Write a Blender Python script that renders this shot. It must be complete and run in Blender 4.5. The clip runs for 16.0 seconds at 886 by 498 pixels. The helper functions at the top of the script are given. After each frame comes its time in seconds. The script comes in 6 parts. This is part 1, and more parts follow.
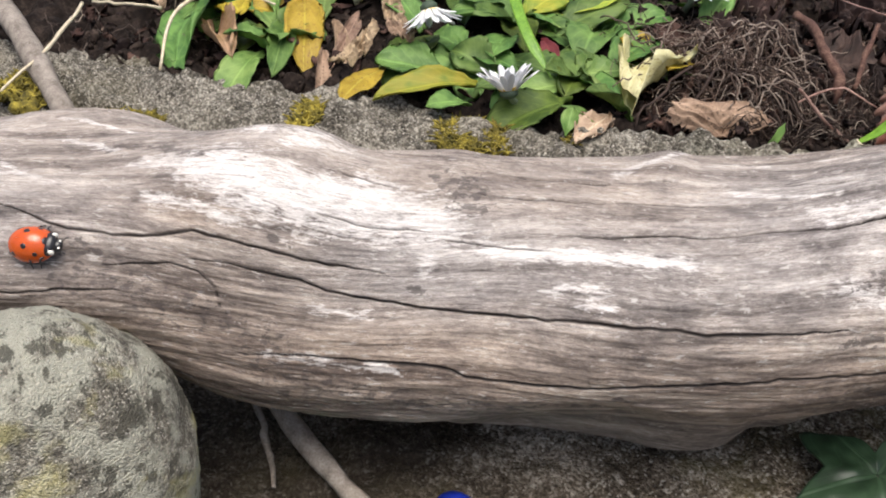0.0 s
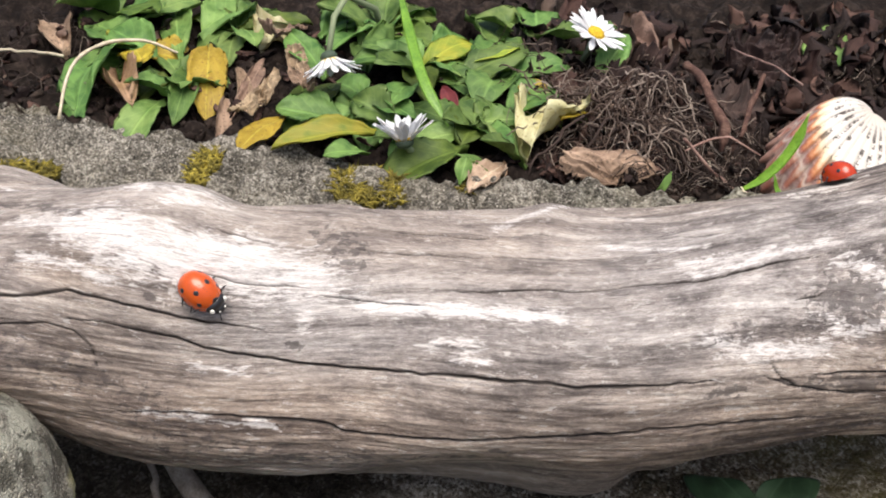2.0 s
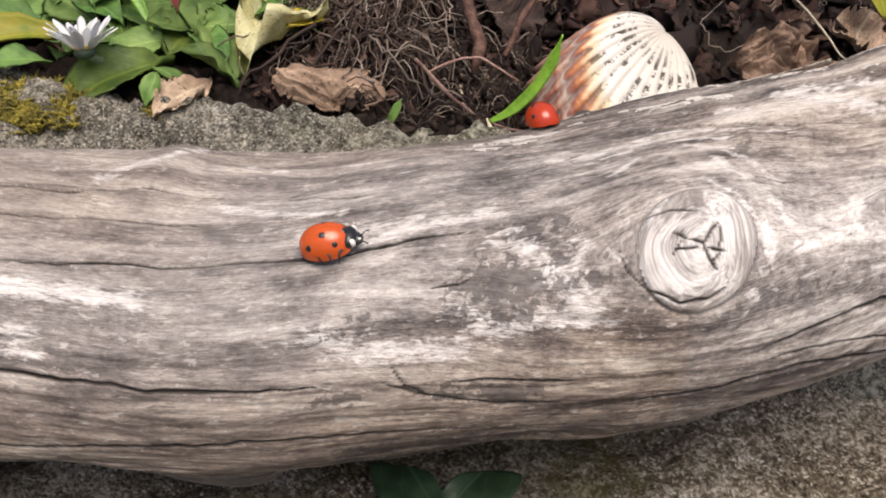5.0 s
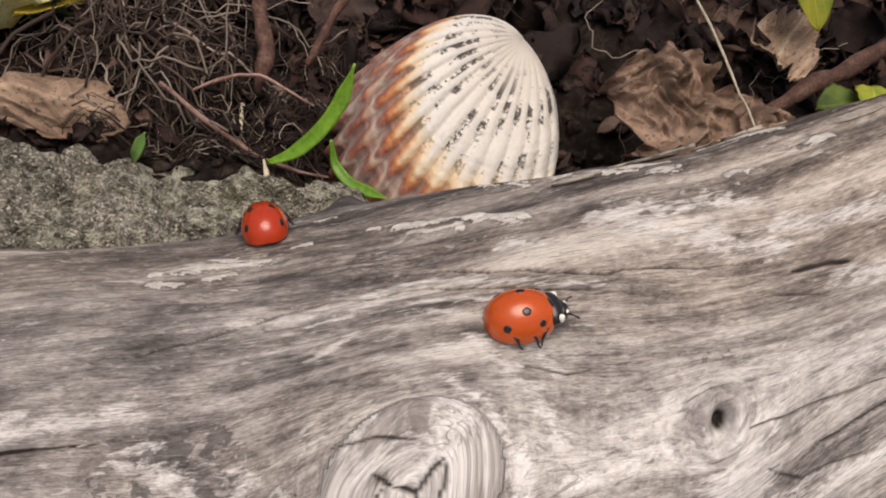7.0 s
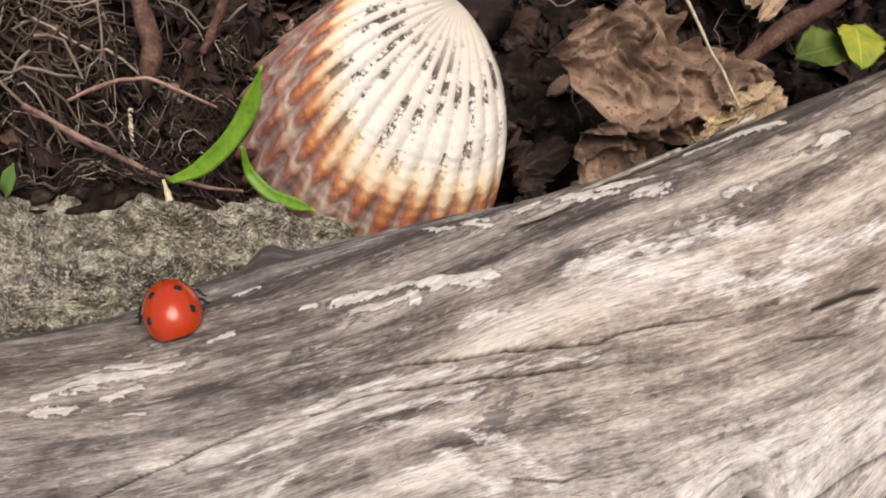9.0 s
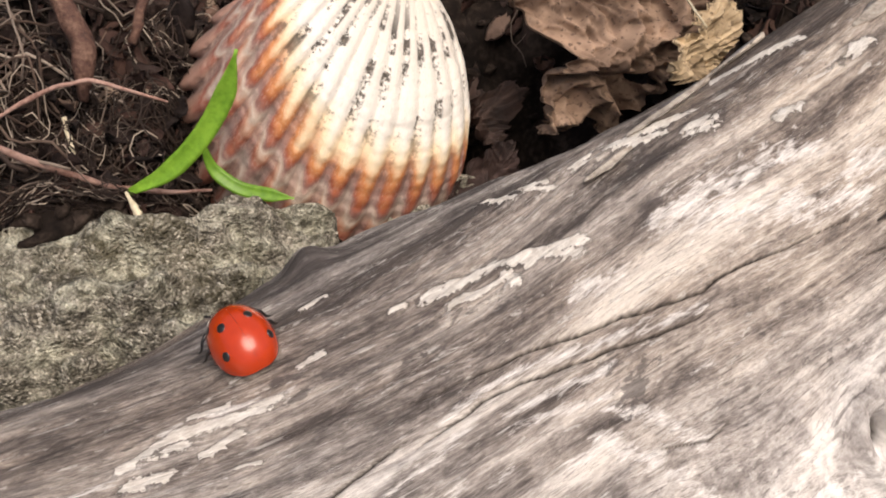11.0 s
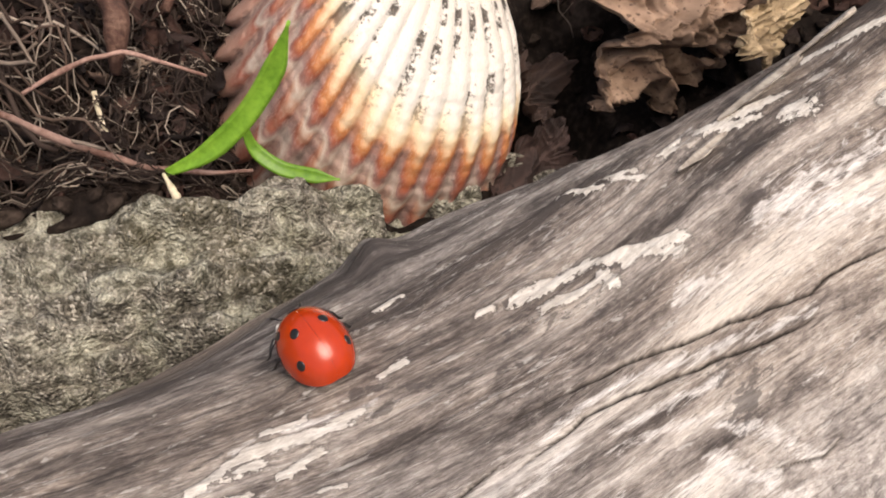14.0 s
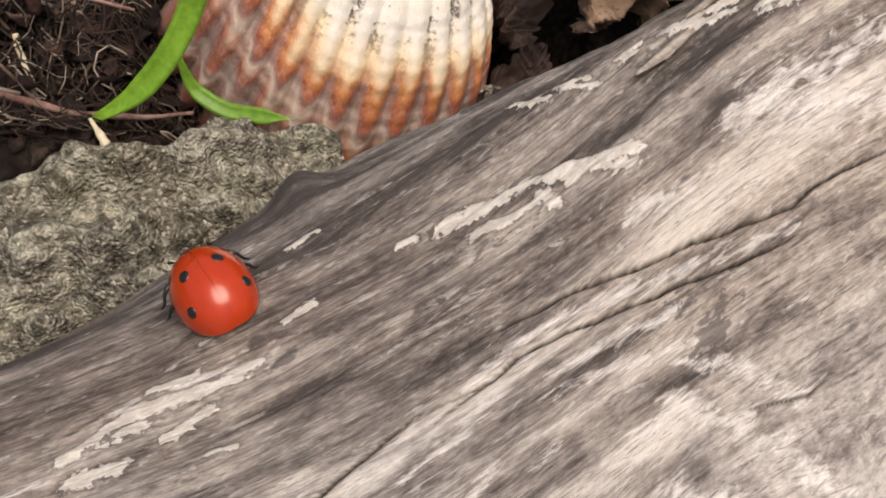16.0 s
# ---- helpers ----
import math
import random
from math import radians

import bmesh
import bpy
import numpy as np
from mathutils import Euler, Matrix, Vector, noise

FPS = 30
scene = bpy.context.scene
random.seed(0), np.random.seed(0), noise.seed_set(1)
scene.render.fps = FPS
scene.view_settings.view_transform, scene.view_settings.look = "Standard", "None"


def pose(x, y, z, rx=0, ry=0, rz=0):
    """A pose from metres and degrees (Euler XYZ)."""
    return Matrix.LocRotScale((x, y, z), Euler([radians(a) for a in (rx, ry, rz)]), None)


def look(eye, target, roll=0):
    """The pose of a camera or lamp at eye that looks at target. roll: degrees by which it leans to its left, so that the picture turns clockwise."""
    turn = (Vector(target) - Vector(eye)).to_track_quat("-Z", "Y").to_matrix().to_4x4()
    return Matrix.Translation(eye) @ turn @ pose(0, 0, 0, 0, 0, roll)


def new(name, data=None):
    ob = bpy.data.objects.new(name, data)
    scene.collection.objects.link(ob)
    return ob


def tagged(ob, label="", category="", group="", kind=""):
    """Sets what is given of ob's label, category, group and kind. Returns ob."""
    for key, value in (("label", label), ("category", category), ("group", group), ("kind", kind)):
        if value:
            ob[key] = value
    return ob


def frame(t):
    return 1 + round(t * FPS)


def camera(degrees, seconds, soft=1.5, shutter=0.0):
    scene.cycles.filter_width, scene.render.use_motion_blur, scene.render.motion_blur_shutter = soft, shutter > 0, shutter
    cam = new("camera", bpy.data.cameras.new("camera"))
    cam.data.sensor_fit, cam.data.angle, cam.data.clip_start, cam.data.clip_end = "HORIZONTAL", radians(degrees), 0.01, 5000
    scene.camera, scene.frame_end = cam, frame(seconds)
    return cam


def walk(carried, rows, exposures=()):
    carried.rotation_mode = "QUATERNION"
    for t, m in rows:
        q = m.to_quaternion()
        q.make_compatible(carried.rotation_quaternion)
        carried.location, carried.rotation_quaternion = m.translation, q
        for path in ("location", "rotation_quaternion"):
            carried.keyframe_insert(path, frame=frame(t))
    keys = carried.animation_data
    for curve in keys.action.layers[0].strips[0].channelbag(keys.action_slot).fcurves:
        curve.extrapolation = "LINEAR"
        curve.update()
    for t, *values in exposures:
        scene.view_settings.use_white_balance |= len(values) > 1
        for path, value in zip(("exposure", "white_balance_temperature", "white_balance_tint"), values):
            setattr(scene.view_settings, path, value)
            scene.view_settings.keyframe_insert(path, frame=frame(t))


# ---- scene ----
cam = camera(47.0, 16.0, soft=1.9)
PATH = [
    (0, (0.00732, -0.00459, 0.10597), (-0.01393, 0.38393, -0.20804), 0.9),
    (0.5, (0.01682, -0.00379, 0.10619), (0.00107, 0.38375, -0.20934), 1.0),
    (1, (0.02097, -0.00614, 0.10764), (0.02197, 0.38812, -0.19987), 1.2),
    (1.5, (0.01832, -0.00658, 0.10885), (0.02232, 0.39027, -0.19528), 1.5),
    (2, (0.01539, -0.00393, 0.11012), (0.01839, 0.39359, -0.19314), 2.6),
    (2.5, (0.02406, 0.00050, 0.10514), (0.03206, 0.38750, -0.21136), 3.0),
    (3, (0.03234, 0.00139, 0.10318), (0.03909, 0.37786, -0.22579), 2.8),
    (3.2, (0.03437, 0.00123, 0.10455), (0.04337, 0.37581, -0.22652), 2.6),
    (5.3, (0.06003, 0.02404, 0.10416), (0.07602, 0.37766, -0.24896), 6.0),
    (5.5, (0.06451, 0.02539, 0.10447), (0.07826, 0.37693, -0.25082), 5.7),
    (6, (0.07373, 0.03985, 0.10497), (0.09023, 0.38333, -0.25801), 7.8),
    (6.5, (0.07830, 0.05287, 0.10281), (0.09154, 0.37150, -0.28229), 8.5),
    (7, (0.07786, 0.06312, 0.10074), (0.09836, 0.36383, -0.29820), 10.0),
    (7.5, (0.08199, 0.06880, 0.10112), (0.12149, 0.35507, -0.30691), 12.1),
    (8, (0.08316, 0.07519, 0.10157), (0.12166, 0.34842, -0.31540), 11.8),
    (8.5, (0.07974, 0.08021, 0.10066), (0.12949, 0.33846, -0.32459), 12.4),
    (9, (0.07617, 0.08158, 0.09578), (0.13691, 0.33254, -0.33239), 13.0),
    (9.2, (0.07369, 0.08251, 0.09582), (0.14169, 0.33902, -0.32795), 13.4),
    (11.3, (0.05979, 0.09148, 0.08933), (0.21605, 0.29575, -0.33946), 23.6),
    (11.5, (0.05889, 0.09363, 0.08898), (0.21312, 0.29486, -0.34197), 23.7),
    (12, (0.05849, 0.09411, 0.08795), (0.21571, 0.29257, -0.34321), 25.1),
    (12.5, (0.05772, 0.09298, 0.08788), (0.21376, 0.29303, -0.34297), 24.5),
    (13, (0.05688, 0.09338, 0.08679), (0.21667, 0.29043, -0.34407), 25.4),
    (13.5, (0.05774, 0.09340, 0.08605), (0.21751, 0.28668, -0.34652), 25.9),
    (14, (0.05790, 0.09355, 0.08558), (0.21640, 0.28580, -0.34792), 26.0),
    (14.5, (0.05856, 0.09264, 0.08483), (0.21355, 0.28612, -0.34938), 25.5),
    (15, (0.06055, 0.09209, 0.08315), (0.21130, 0.28034, -0.35484), 25.1),
    (15.5, (0.06176, 0.09132, 0.07948), (0.19551, 0.28757, -0.36052), 18.4),
    (16, (0.06541, 0.09258, 0.07979), (0.19695, 0.27964, -0.36485), 19.6),
]
EXPOSURES = [(0.0, 0.41, 6250, 9), (3.2, 0.42, 6350, 10), (6.0, -0.08, 6600, 11), (7.0, -0.28, 6650, 11), (7.6, -0.2, 6650, 11), (9.0, 0.04, 6750, 11), (11.3, 0.22, 6800, 11), (15.0, 0.27, 6850, 11), (16.0, -0.02, 6900, 11)]
walk(cam, [(t, look(eye, target, roll)) for t, eye, target, roll in PATH], EXPOSURES)

# ---- light: bright overcast garden daylight, a soft sun high and a little behind the bed ----
world = bpy.data.worlds.new("sky")
scene.world = world
world.use_nodes = True
wn = world.node_tree.nodes
sky = wn.new("ShaderNodeTexSky")
sky.sky_type = "NISHITA"
sky.sun_disc = False
sky.sun_elevation = radians(80)
sky.sun_rotation = radians(160)
sky.dust_density = 6.0
wn["Background"].inputs[1].default_value = 0.12
world.node_tree.links.new(sky.outputs[0], wn["Background"].inputs[0])
lamp = bpy.data.lights.new("sun", "SUN")
lamp.energy, lamp.angle, lamp.color = 2.6, radians(48), (1.0, 0.93, 0.84)
sun = new("sun", lamp)
sun.matrix_world = look((0.10, -0.05, 1.0), (0.04, 0.10, 0.0))
scene.view_settings.exposure = 0.0

CM = 0.01


# ---- small tools: everything below is written in centimetres ----
def hash01(i, j, k, seed):
    h = (i * 374761393 + j * 668265263 + k * 2147483647 + seed * 974711) & 0xFFFFFFFF
    h = ((h ^ (h >> 13)) * 1274126177) & 0xFFFFFFFF
    h = ((h ^ (h >> 16)) * 2246822519) & 0xFFFFFFFF
    return ((h ^ (h >> 15)) & 0xFFFFFF) / 0xFFFFFF


def vnoise(x, y, z=0.0, seed=0):
    """Smooth value noise, -1 to 1, on numpy arrays."""
    x, y, z = np.broadcast_arrays(np.asarray(x, float), np.asarray(y, float), np.asarray(z, float))
    i, j, k = (np.floor(a).astype(np.int64) for a in (x, y, z))
    f, g, h = x - i, y - j, z - k
    f, g, h = (a * a * (3 - 2 * a) for a in (f, g, h))
    out = 0
    for a in (0, 1):
        for b in (0, 1):
            for c in (0, 1):
                w = (f if a else 1 - f) * (g if b else 1 - g) * (h if c else 1 - h)
                out = out + w * hash01(i + a, j + b, k + c, seed)
    return out * 2 - 1


def fbm(x, y, z=0.0, octaves=4, seed=0, rough=0.5):
    out, amp = 0, 1.0
    for o in range(octaves):
        out = out + amp * vnoise(np.asarray(x) * 2 ** o, np.asarray(y) * 2 ** o, np.asarray(z) * 2 ** o, seed + o)
        amp *= rough
    return out


def spline(xs, ys, x):
    """Smooth interpolation through evenly or unevenly spaced values."""
    xs, ys, x = np.asarray(xs, float), np.asarray(ys, float), np.asarray(x, float)
    m = np.gradient(ys, xs)
    x = np.clip(x, xs[0], xs[-1] - 1e-6)
    i = np.clip(np.searchsorted(xs, x, side="right") - 1, 0, len(xs) - 2)
    d = xs[i + 1] - xs[i]
    f = (x - xs[i]) / d
    return (2*f**3 - 3*f**2 + 1)*ys[i] + (f**3 - 2*f**2 + f)*d*m[i] + (-2*f**3 + 3*f**2)*ys[i+1] + (f**3 - f**2)*d*m[i+1]


class Shape:
    """Collects vertices and faces, in centimetres."""
    def __init__(self):
        self.v, self.f, self.n = [], [], 0

    def add(self, verts, faces):
        self.v.append(np.asarray(verts, float).reshape(-1, 3))
        self.f += [tuple(int(i) + self.n for i in q) for q in faces]
        self.n += len(self.v[-1])
        return self

    def grid(self, P, close_u=False, close_v=False, caps=False):
        """P: rows x columns x 3."""
        r, c = P.shape[:2]
        q = []
        for i in range(r - (0 if close_u else 1)):
            for j in range(c - (0 if close_v else 1)):
                a, b = i, (i + 1) % r
                d, e = j, (j + 1) % c
                q.append((a*c + d, a*c + e, b*c + e, b*c + d))
        if caps:
            q.append(tuple(range(c))[::-1])
            q.append(tuple((r - 1)*c + j for j in range(c)))
        return self.add(P.reshape(-1, 3), q)

    def tube(self, pts, radii, sides=6):
        pts = np.asarray(pts, float)
        radii = np.broadcast_to(np.asarray(radii, float), (len(pts),))
        t = np.gradient(pts, axis=0)
        t /= np.linalg.norm(t, axis=1)[:, None] + 1e-9
        up = np.array([0.31, 0.17, 0.93])
        a = np.cross(t, up)
        a /= np.linalg.norm(a, axis=1)[:, None] + 1e-9
        b = np.cross(t, a)
        w = np.linspace(0, 2*np.pi, sides, endpoint=False)
        ring = a[:, None]*np.cos(w)[None, :, None] + b[:, None]*np.sin(w)[None, :, None]
        return self.grid(pts[:, None] + ring*radii[:, None, None], close_v=True, caps=True)

    def blob(self, centre, radii, turn=None, nu=10, nv=14, rough=0.0, seed=0, freq=2.0):
        u = np.linspace(0.02, np.pi - 0.02, nu)
        v = np.linspace(0, 2*np.pi, nv, endpoint=False)
        U, W = np.meshgrid(u, v, indexing="ij")
        P = np.stack([np.sin(U)*np.cos(W), np.sin(U)*np.sin(W), np.cos(U)], -1)
        if rough:
            P = P*(1 + rough*fbm(P[..., 0]*freq + seed*7.1, P[..., 1]*freq, P[..., 2]*freq, 3, seed))[..., None]
        P = P*np.asarray(radii)
        if turn is not None:
            P = P @ np.array(turn.to_3x3()).T
        return self.grid(P + np.asarray(centre), close_v=True, caps=True)

    def mesh(self, name, material, smooth=True):
        me = bpy.data.meshes.new(name)
        me.from_pydata((np.concatenate(self.v)*CM).tolist(), [], self.f)
        if material:
            me.materials.append(material)
        if smooth:
            me.polygons.foreach_set("use_smooth", [True]*len(me.polygons))
        me.update()
        return me


def attribute(me, name, values, kind="FLOAT"):
    at = me.attributes.new(name, kind, "POINT")
    if kind == "FLOAT":
        at.data.foreach_set("value", np.asarray(values, np.float32).ravel())
    else:
        at.data.foreach_set("vector", np.asarray(values, np.float32).ravel())


def part(name, shape, material, parent=None, label="", smooth=True):
    ob = new(name, shape if isinstance(shape, bpy.types.Mesh) else shape.mesh(name, material, smooth))
    if parent:
        ob.parent = parent
    if label:
        tagged(ob, label)
    return ob


def thing(name, label, category, at=(0, 0, 0), group="", turn=(0, 0, 0)):
    ob = new(name)
    ob.empty_display_size = 0.003
    ob.matrix_basis = pose(at[0]*CM, at[1]*CM, at[2]*CM, *turn)
    return tagged(ob, label, category, group)


# ---- materials ----
def shader(name, rough=0.6, spec=0.5):
    m = bpy.data.materials.new(name)
    m.use_nodes = True
    nt = m.node_tree
    b = nt.nodes["Principled BSDF"]
    b.inputs["Roughness"].default_value = rough
    b.inputs["Specular IOR Level"].default_value = spec
    return m, nt, b


def node(nt, kind, links=(), **props):
    """links: pairs of an input's name or number, and a socket or a value."""
    n = nt.nodes.new("ShaderNode" + kind)
    for key, value in props.items():
        setattr_plain(n, key, value)
    for key, value in links:
        if isinstance(value, bpy.types.NodeSocket):
            nt.links.new(value, n.inputs[key])
        else:
            n.inputs[key].default_value = value
    return n


def setattr_plain(n, key, value):
    if key == "operation":
        n.operation = value
    elif key == "blend_type":
        n.blend_type = value
    elif key == "attribute_name":
        n.attribute_name = value
    elif key == "data_type":
        n.data_type = value
    elif key == "feature":
        n.feature = value
    elif key == "distance":
        n.distance = value


def math_node(nt, op, a, b=0.0, c=None):
    n = node(nt, "Math", [(0, a), (1, b)] + ([(2, c)] if c is not None else []), operation=op)
    return n.outputs[0]


def mix(nt, fac, a, b, blend="MIX"):
    n = nt.nodes.new("ShaderNodeMix")
    n.data_type = "RGBA"
    n.blend_type = blend
    n.clamp_factor = True
    for k, v in ((0, fac), (6, a), (7, b)):
        if isinstance(v, bpy.types.NodeSocket):
            nt.links.new(v, n.inputs[k])
        else:
            n.inputs[k].default_value = (*v, 1) if k > 0 and len(v) == 3 else v
    return n.outputs[2]


def ramp(nt, fac, stops):
    n = nt.nodes.new("ShaderNodeValToRGB")
    nt.links.new(fac, n.inputs[0])
    el = n.color_ramp.elements
    while len(el) < len(stops):
        el.new(0.5)
    for e, (p, c) in zip(el, stops):
        e.position = p
        e.color = (*c, 1) if not isinstance(c, (int, float)) else (c, c, c, 1)
    return n.outputs[0]


def scaled(nt, vec, s):
    return node(nt, "VectorMath", [(0, vec), (1, s)], operation="MULTIPLY").outputs[0]


def noise_tex(nt, vec, scale, detail=4.0, rough=0.55, distortion=0.0):
    n = node(nt, "TexNoise", [("Vector", vec), ("Scale", scale), ("Detail", detail), ("Roughness", rough), ("Distortion", distortion)])
    return n.outputs[0]


def place(nt):
    """Object space in centimetres."""
    tc = nt.nodes.new("ShaderNodeTexCoord")
    return scaled(nt, tc.outputs["Object"], (100, 100, 100))


def bump(nt, bsdf, height, strength, dist_cm):
    n = node(nt, "Bump", [("Height", height), ("Strength", strength), ("Distance", dist_cm*CM)])
    nt.links.new(n.outputs[0], bsdf.inputs["Normal"])


def set_colour(nt, bsdf, col):
    nt.links.new(col, bsdf.inputs["Base Color"])


def mottled(name, a, b, scale=4.0, rough=0.7, relief=0.02, spec=0.4, fine=30.0, c=None):
    """A plain natural surface: two colours at a broad and a fine scale, with relief; varied from piece to piece."""
    m, nt, bs = shader(name, rough, spec)
    p = place(nt)
    rnd = nt.nodes.new("ShaderNodeObjectInfo").outputs["Random"]
    off = node(nt, "VectorMath", [(0, p), (1, node(nt, "CombineXYZ", [(0, math_node(nt, "MULTIPLY", rnd, 37.0)), (1, rnd)]).outputs[0])], operation="ADD").outputs[0]
    n1 = noise_tex(nt, off, scale, 4)
    n2 = noise_tex(nt, off, fine, 3)
    f = math_node(nt, "ADD", math_node(nt, "MULTIPLY", n1, 0.6), math_node(nt, "MULTIPLY", n2, 0.4))
    col = ramp(nt, f, [(0.36, a), (0.62, b)] if c is None else [(0.34, a), (0.5, b), (0.64, c)])
    hsv = node(nt, "HueSaturation", [("Value", math_node(nt, "ADD", math_node(nt, "MULTIPLY", rnd, 0.5), 0.75)), ("Color", col)])
    set_colour(nt, bs, hsv.outputs[0])
    bump(nt, bs, f, 0.6, relief)
    return m


def wood_material():
    m, nt, bs = shader("weathered driftwood", 0.62, 0.35)
    grain = node(nt, "Attribute", attribute_name="grain").outputs["Vector"]
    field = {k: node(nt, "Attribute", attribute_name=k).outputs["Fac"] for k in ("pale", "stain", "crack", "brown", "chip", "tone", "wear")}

    def along(sx, sy, detail, rough=0.6, bend=0.3):
        return noise_tex(nt, scaled(nt, grain, (sx, sy, 1)), 1.0, detail, rough, bend)

    def off(a, gain):
        return math_node(nt, "MULTIPLY", math_node(nt, "SUBTRACT", a, 0.5), gain)

    def total(*terms):
        out = terms[0]
        for q in terms[1:]:
            out = math_node(nt, "ADD", out, q)
        return out
    lane, streak, fibre = along(0.28, 4.4, 4, 0.55, 0.5), along(3.0, 30, 5, 0.72, 0.4), along(14.0, 92, 4, 0.74, 0.4)
    patch, fleck, dash = along(1.7, 3.4, 6, 0.70, 0.5), along(10.0, 19, 4, 0.68, 0.5), along(5.0, 46, 3, 0.64, 0.6)
    silver, ragged, speck, torn = along(5.0, 21, 5, 0.68, 0.7), along(7.0, 12, 5, 0.68, 0.4), along(30, 55, 2), along(17, 24, 4, 0.7)
    rough = total(off(lane, 0.54), off(streak, 0.25), off(fibre, 0.25), off(patch, 0.38), off(fleck, 0.20))
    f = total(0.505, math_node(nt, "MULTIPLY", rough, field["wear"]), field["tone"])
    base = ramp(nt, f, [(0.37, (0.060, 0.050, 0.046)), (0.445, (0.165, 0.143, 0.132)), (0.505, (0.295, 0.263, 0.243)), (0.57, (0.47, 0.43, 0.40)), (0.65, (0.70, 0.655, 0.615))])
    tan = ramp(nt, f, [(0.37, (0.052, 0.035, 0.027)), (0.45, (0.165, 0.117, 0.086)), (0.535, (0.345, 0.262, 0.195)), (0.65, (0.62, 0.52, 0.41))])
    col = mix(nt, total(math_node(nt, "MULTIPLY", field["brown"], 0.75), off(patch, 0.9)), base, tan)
    # bleached wood, its edge drawn out along the fibres
    near = math_node(nt, "MINIMUM", math_node(nt, "MULTIPLY", field["pale"], 3.0), 1.0)
    pf = total(field["pale"], math_node(nt, "MULTIPLY", total(off(silver, 2.2), off(patch, 1.3), off(fibre, 0.5)), near))
    pf = ramp(nt, pf, [(0.36, 0.0), (0.55, 0.55), (0.85, 1.0)])
    white = mix(nt, ramp(nt, total(math_node(nt, "MULTIPLY", fibre, 0.5), math_node(nt, "MULTIPLY", streak, 0.5)), [(0.40, 0.0), (0.58, 1.0)]), (0.56, 0.51, 0.47), (0.84, 0.80, 0.77))
    col = mix(nt, math_node(nt, "MULTIPLY", pf, 0.9), col, white)
    # thin dark slits and pale splinters between the fibres
    slit = ramp(nt, total(math_node(nt, "MULTIPLY", dash, 0.8), math_node(nt, "MULTIPLY", patch, 0.2)), [(0.375, 1.0), (0.43, 0.0)])
    col = mix(nt, math_node(nt, "MULTIPLY", math_node(nt, "MULTIPLY", slit, field["wear"]), 0.5), col, (0.060, 0.046, 0.040))
    splinter = ramp(nt, total(math_node(nt, "MULTIPLY", silver, 0.75), math_node(nt, "MULTIPLY", patch, 0.25)), [(0.575, 0.0), (0.605, 1.0)])
    col = mix(nt, math_node(nt, "MULTIPLY", splinter, 0.45), col, (0.70, 0.66, 0.615))
    # hairline checks that wander along the grain, dark, with pale lips here and there
    for scale_x, scale_y, thin, much, tint in ((0.9, 15, 0.010, 0.55, (0.055, 0.043, 0.037)), (2.2, 38, 0.013, 0.42, (0.075, 0.060, 0.052)), (1.6, 26, 0.012, 0.30, (0.74, 0.70, 0.66))):
        wander = along(scale_x, scale_y, 3, 0.6, 0.5)
        line = ramp(nt, math_node(nt, "ABSOLUTE", math_node(nt, "SUBTRACT", wander, 0.5)), [(thin*0.35, 1.0), (thin, 0.0)])
        here = ramp(nt, patch, [(0.42, 0.15), (0.58, 1.0)])
        col = mix(nt, math_node(nt, "MULTIPLY", math_node(nt, "MULTIPLY", line, here), much), col, tint)
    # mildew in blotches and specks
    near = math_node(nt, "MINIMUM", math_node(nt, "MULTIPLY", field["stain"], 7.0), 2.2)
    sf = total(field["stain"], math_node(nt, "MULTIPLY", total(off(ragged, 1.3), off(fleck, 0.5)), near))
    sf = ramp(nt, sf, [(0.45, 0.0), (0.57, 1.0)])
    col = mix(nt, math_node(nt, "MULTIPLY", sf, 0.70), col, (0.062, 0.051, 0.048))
    dots = ramp(nt, speck, [(0.28, 1.0), (0.36, 0.0)])
    col = mix(nt, math_node(nt, "MULTIPLY", dots, 0.22), col, (0.10, 0.08, 0.07))
    # flakes of bark with crisp torn edges, dirt and shadow painted along them
    near = math_node(nt, "MINIMUM", math_node(nt, "MULTIPLY", field["chip"], 4.0), 1.0)
    cf = total(field["chip"], math_node(nt, "MULTIPLY", total(off(ragged, 1.7), off(torn, 1.1)), near))
    rim = ramp(nt, cf, [(0.34, 0.0), (0.58, 1.0)])
    col = mix(nt, math_node(nt, "MULTIPLY", rim, 0.55), col, (0.055, 0.045, 0.040))
    mask = ramp(nt, cf, [(0.60, 0.0), (0.64, 1.0)])
    bark = mix(nt, ramp(nt, total(math_node(nt, "MULTIPLY", fibre, 0.5), math_node(nt, "MULTIPLY", fleck, 0.5)), [(0.40, 0.0), (0.60, 1.0)]), (0.46, 0.41, 0.36), (0.78, 0.735, 0.68))
    col = mix(nt, math_node(nt, "MULTIPLY", mask, 0.95), col, bark)
    col = mix(nt, field["crack"], col, (0.022, 0.016, 0.013))
    set_colour(nt, bs, col)
    nt.links.new(ramp(nt, f, [(0.35, 0.78), (0.65, 0.52)]), bs.inputs["Roughness"])
    h = total(math_node(nt, "MULTIPLY", streak, 0.6), math_node(nt, "MULTIPLY", fibre, 0.35), math_node(nt, "MULTIPLY", slit, -0.18), math_node(nt, "MULTIPLY", splinter, 0.12), math_node(nt, "MULTIPLY", mask, 0.3))
    bump(nt, bs, h, 0.8, 0.026)
    return m


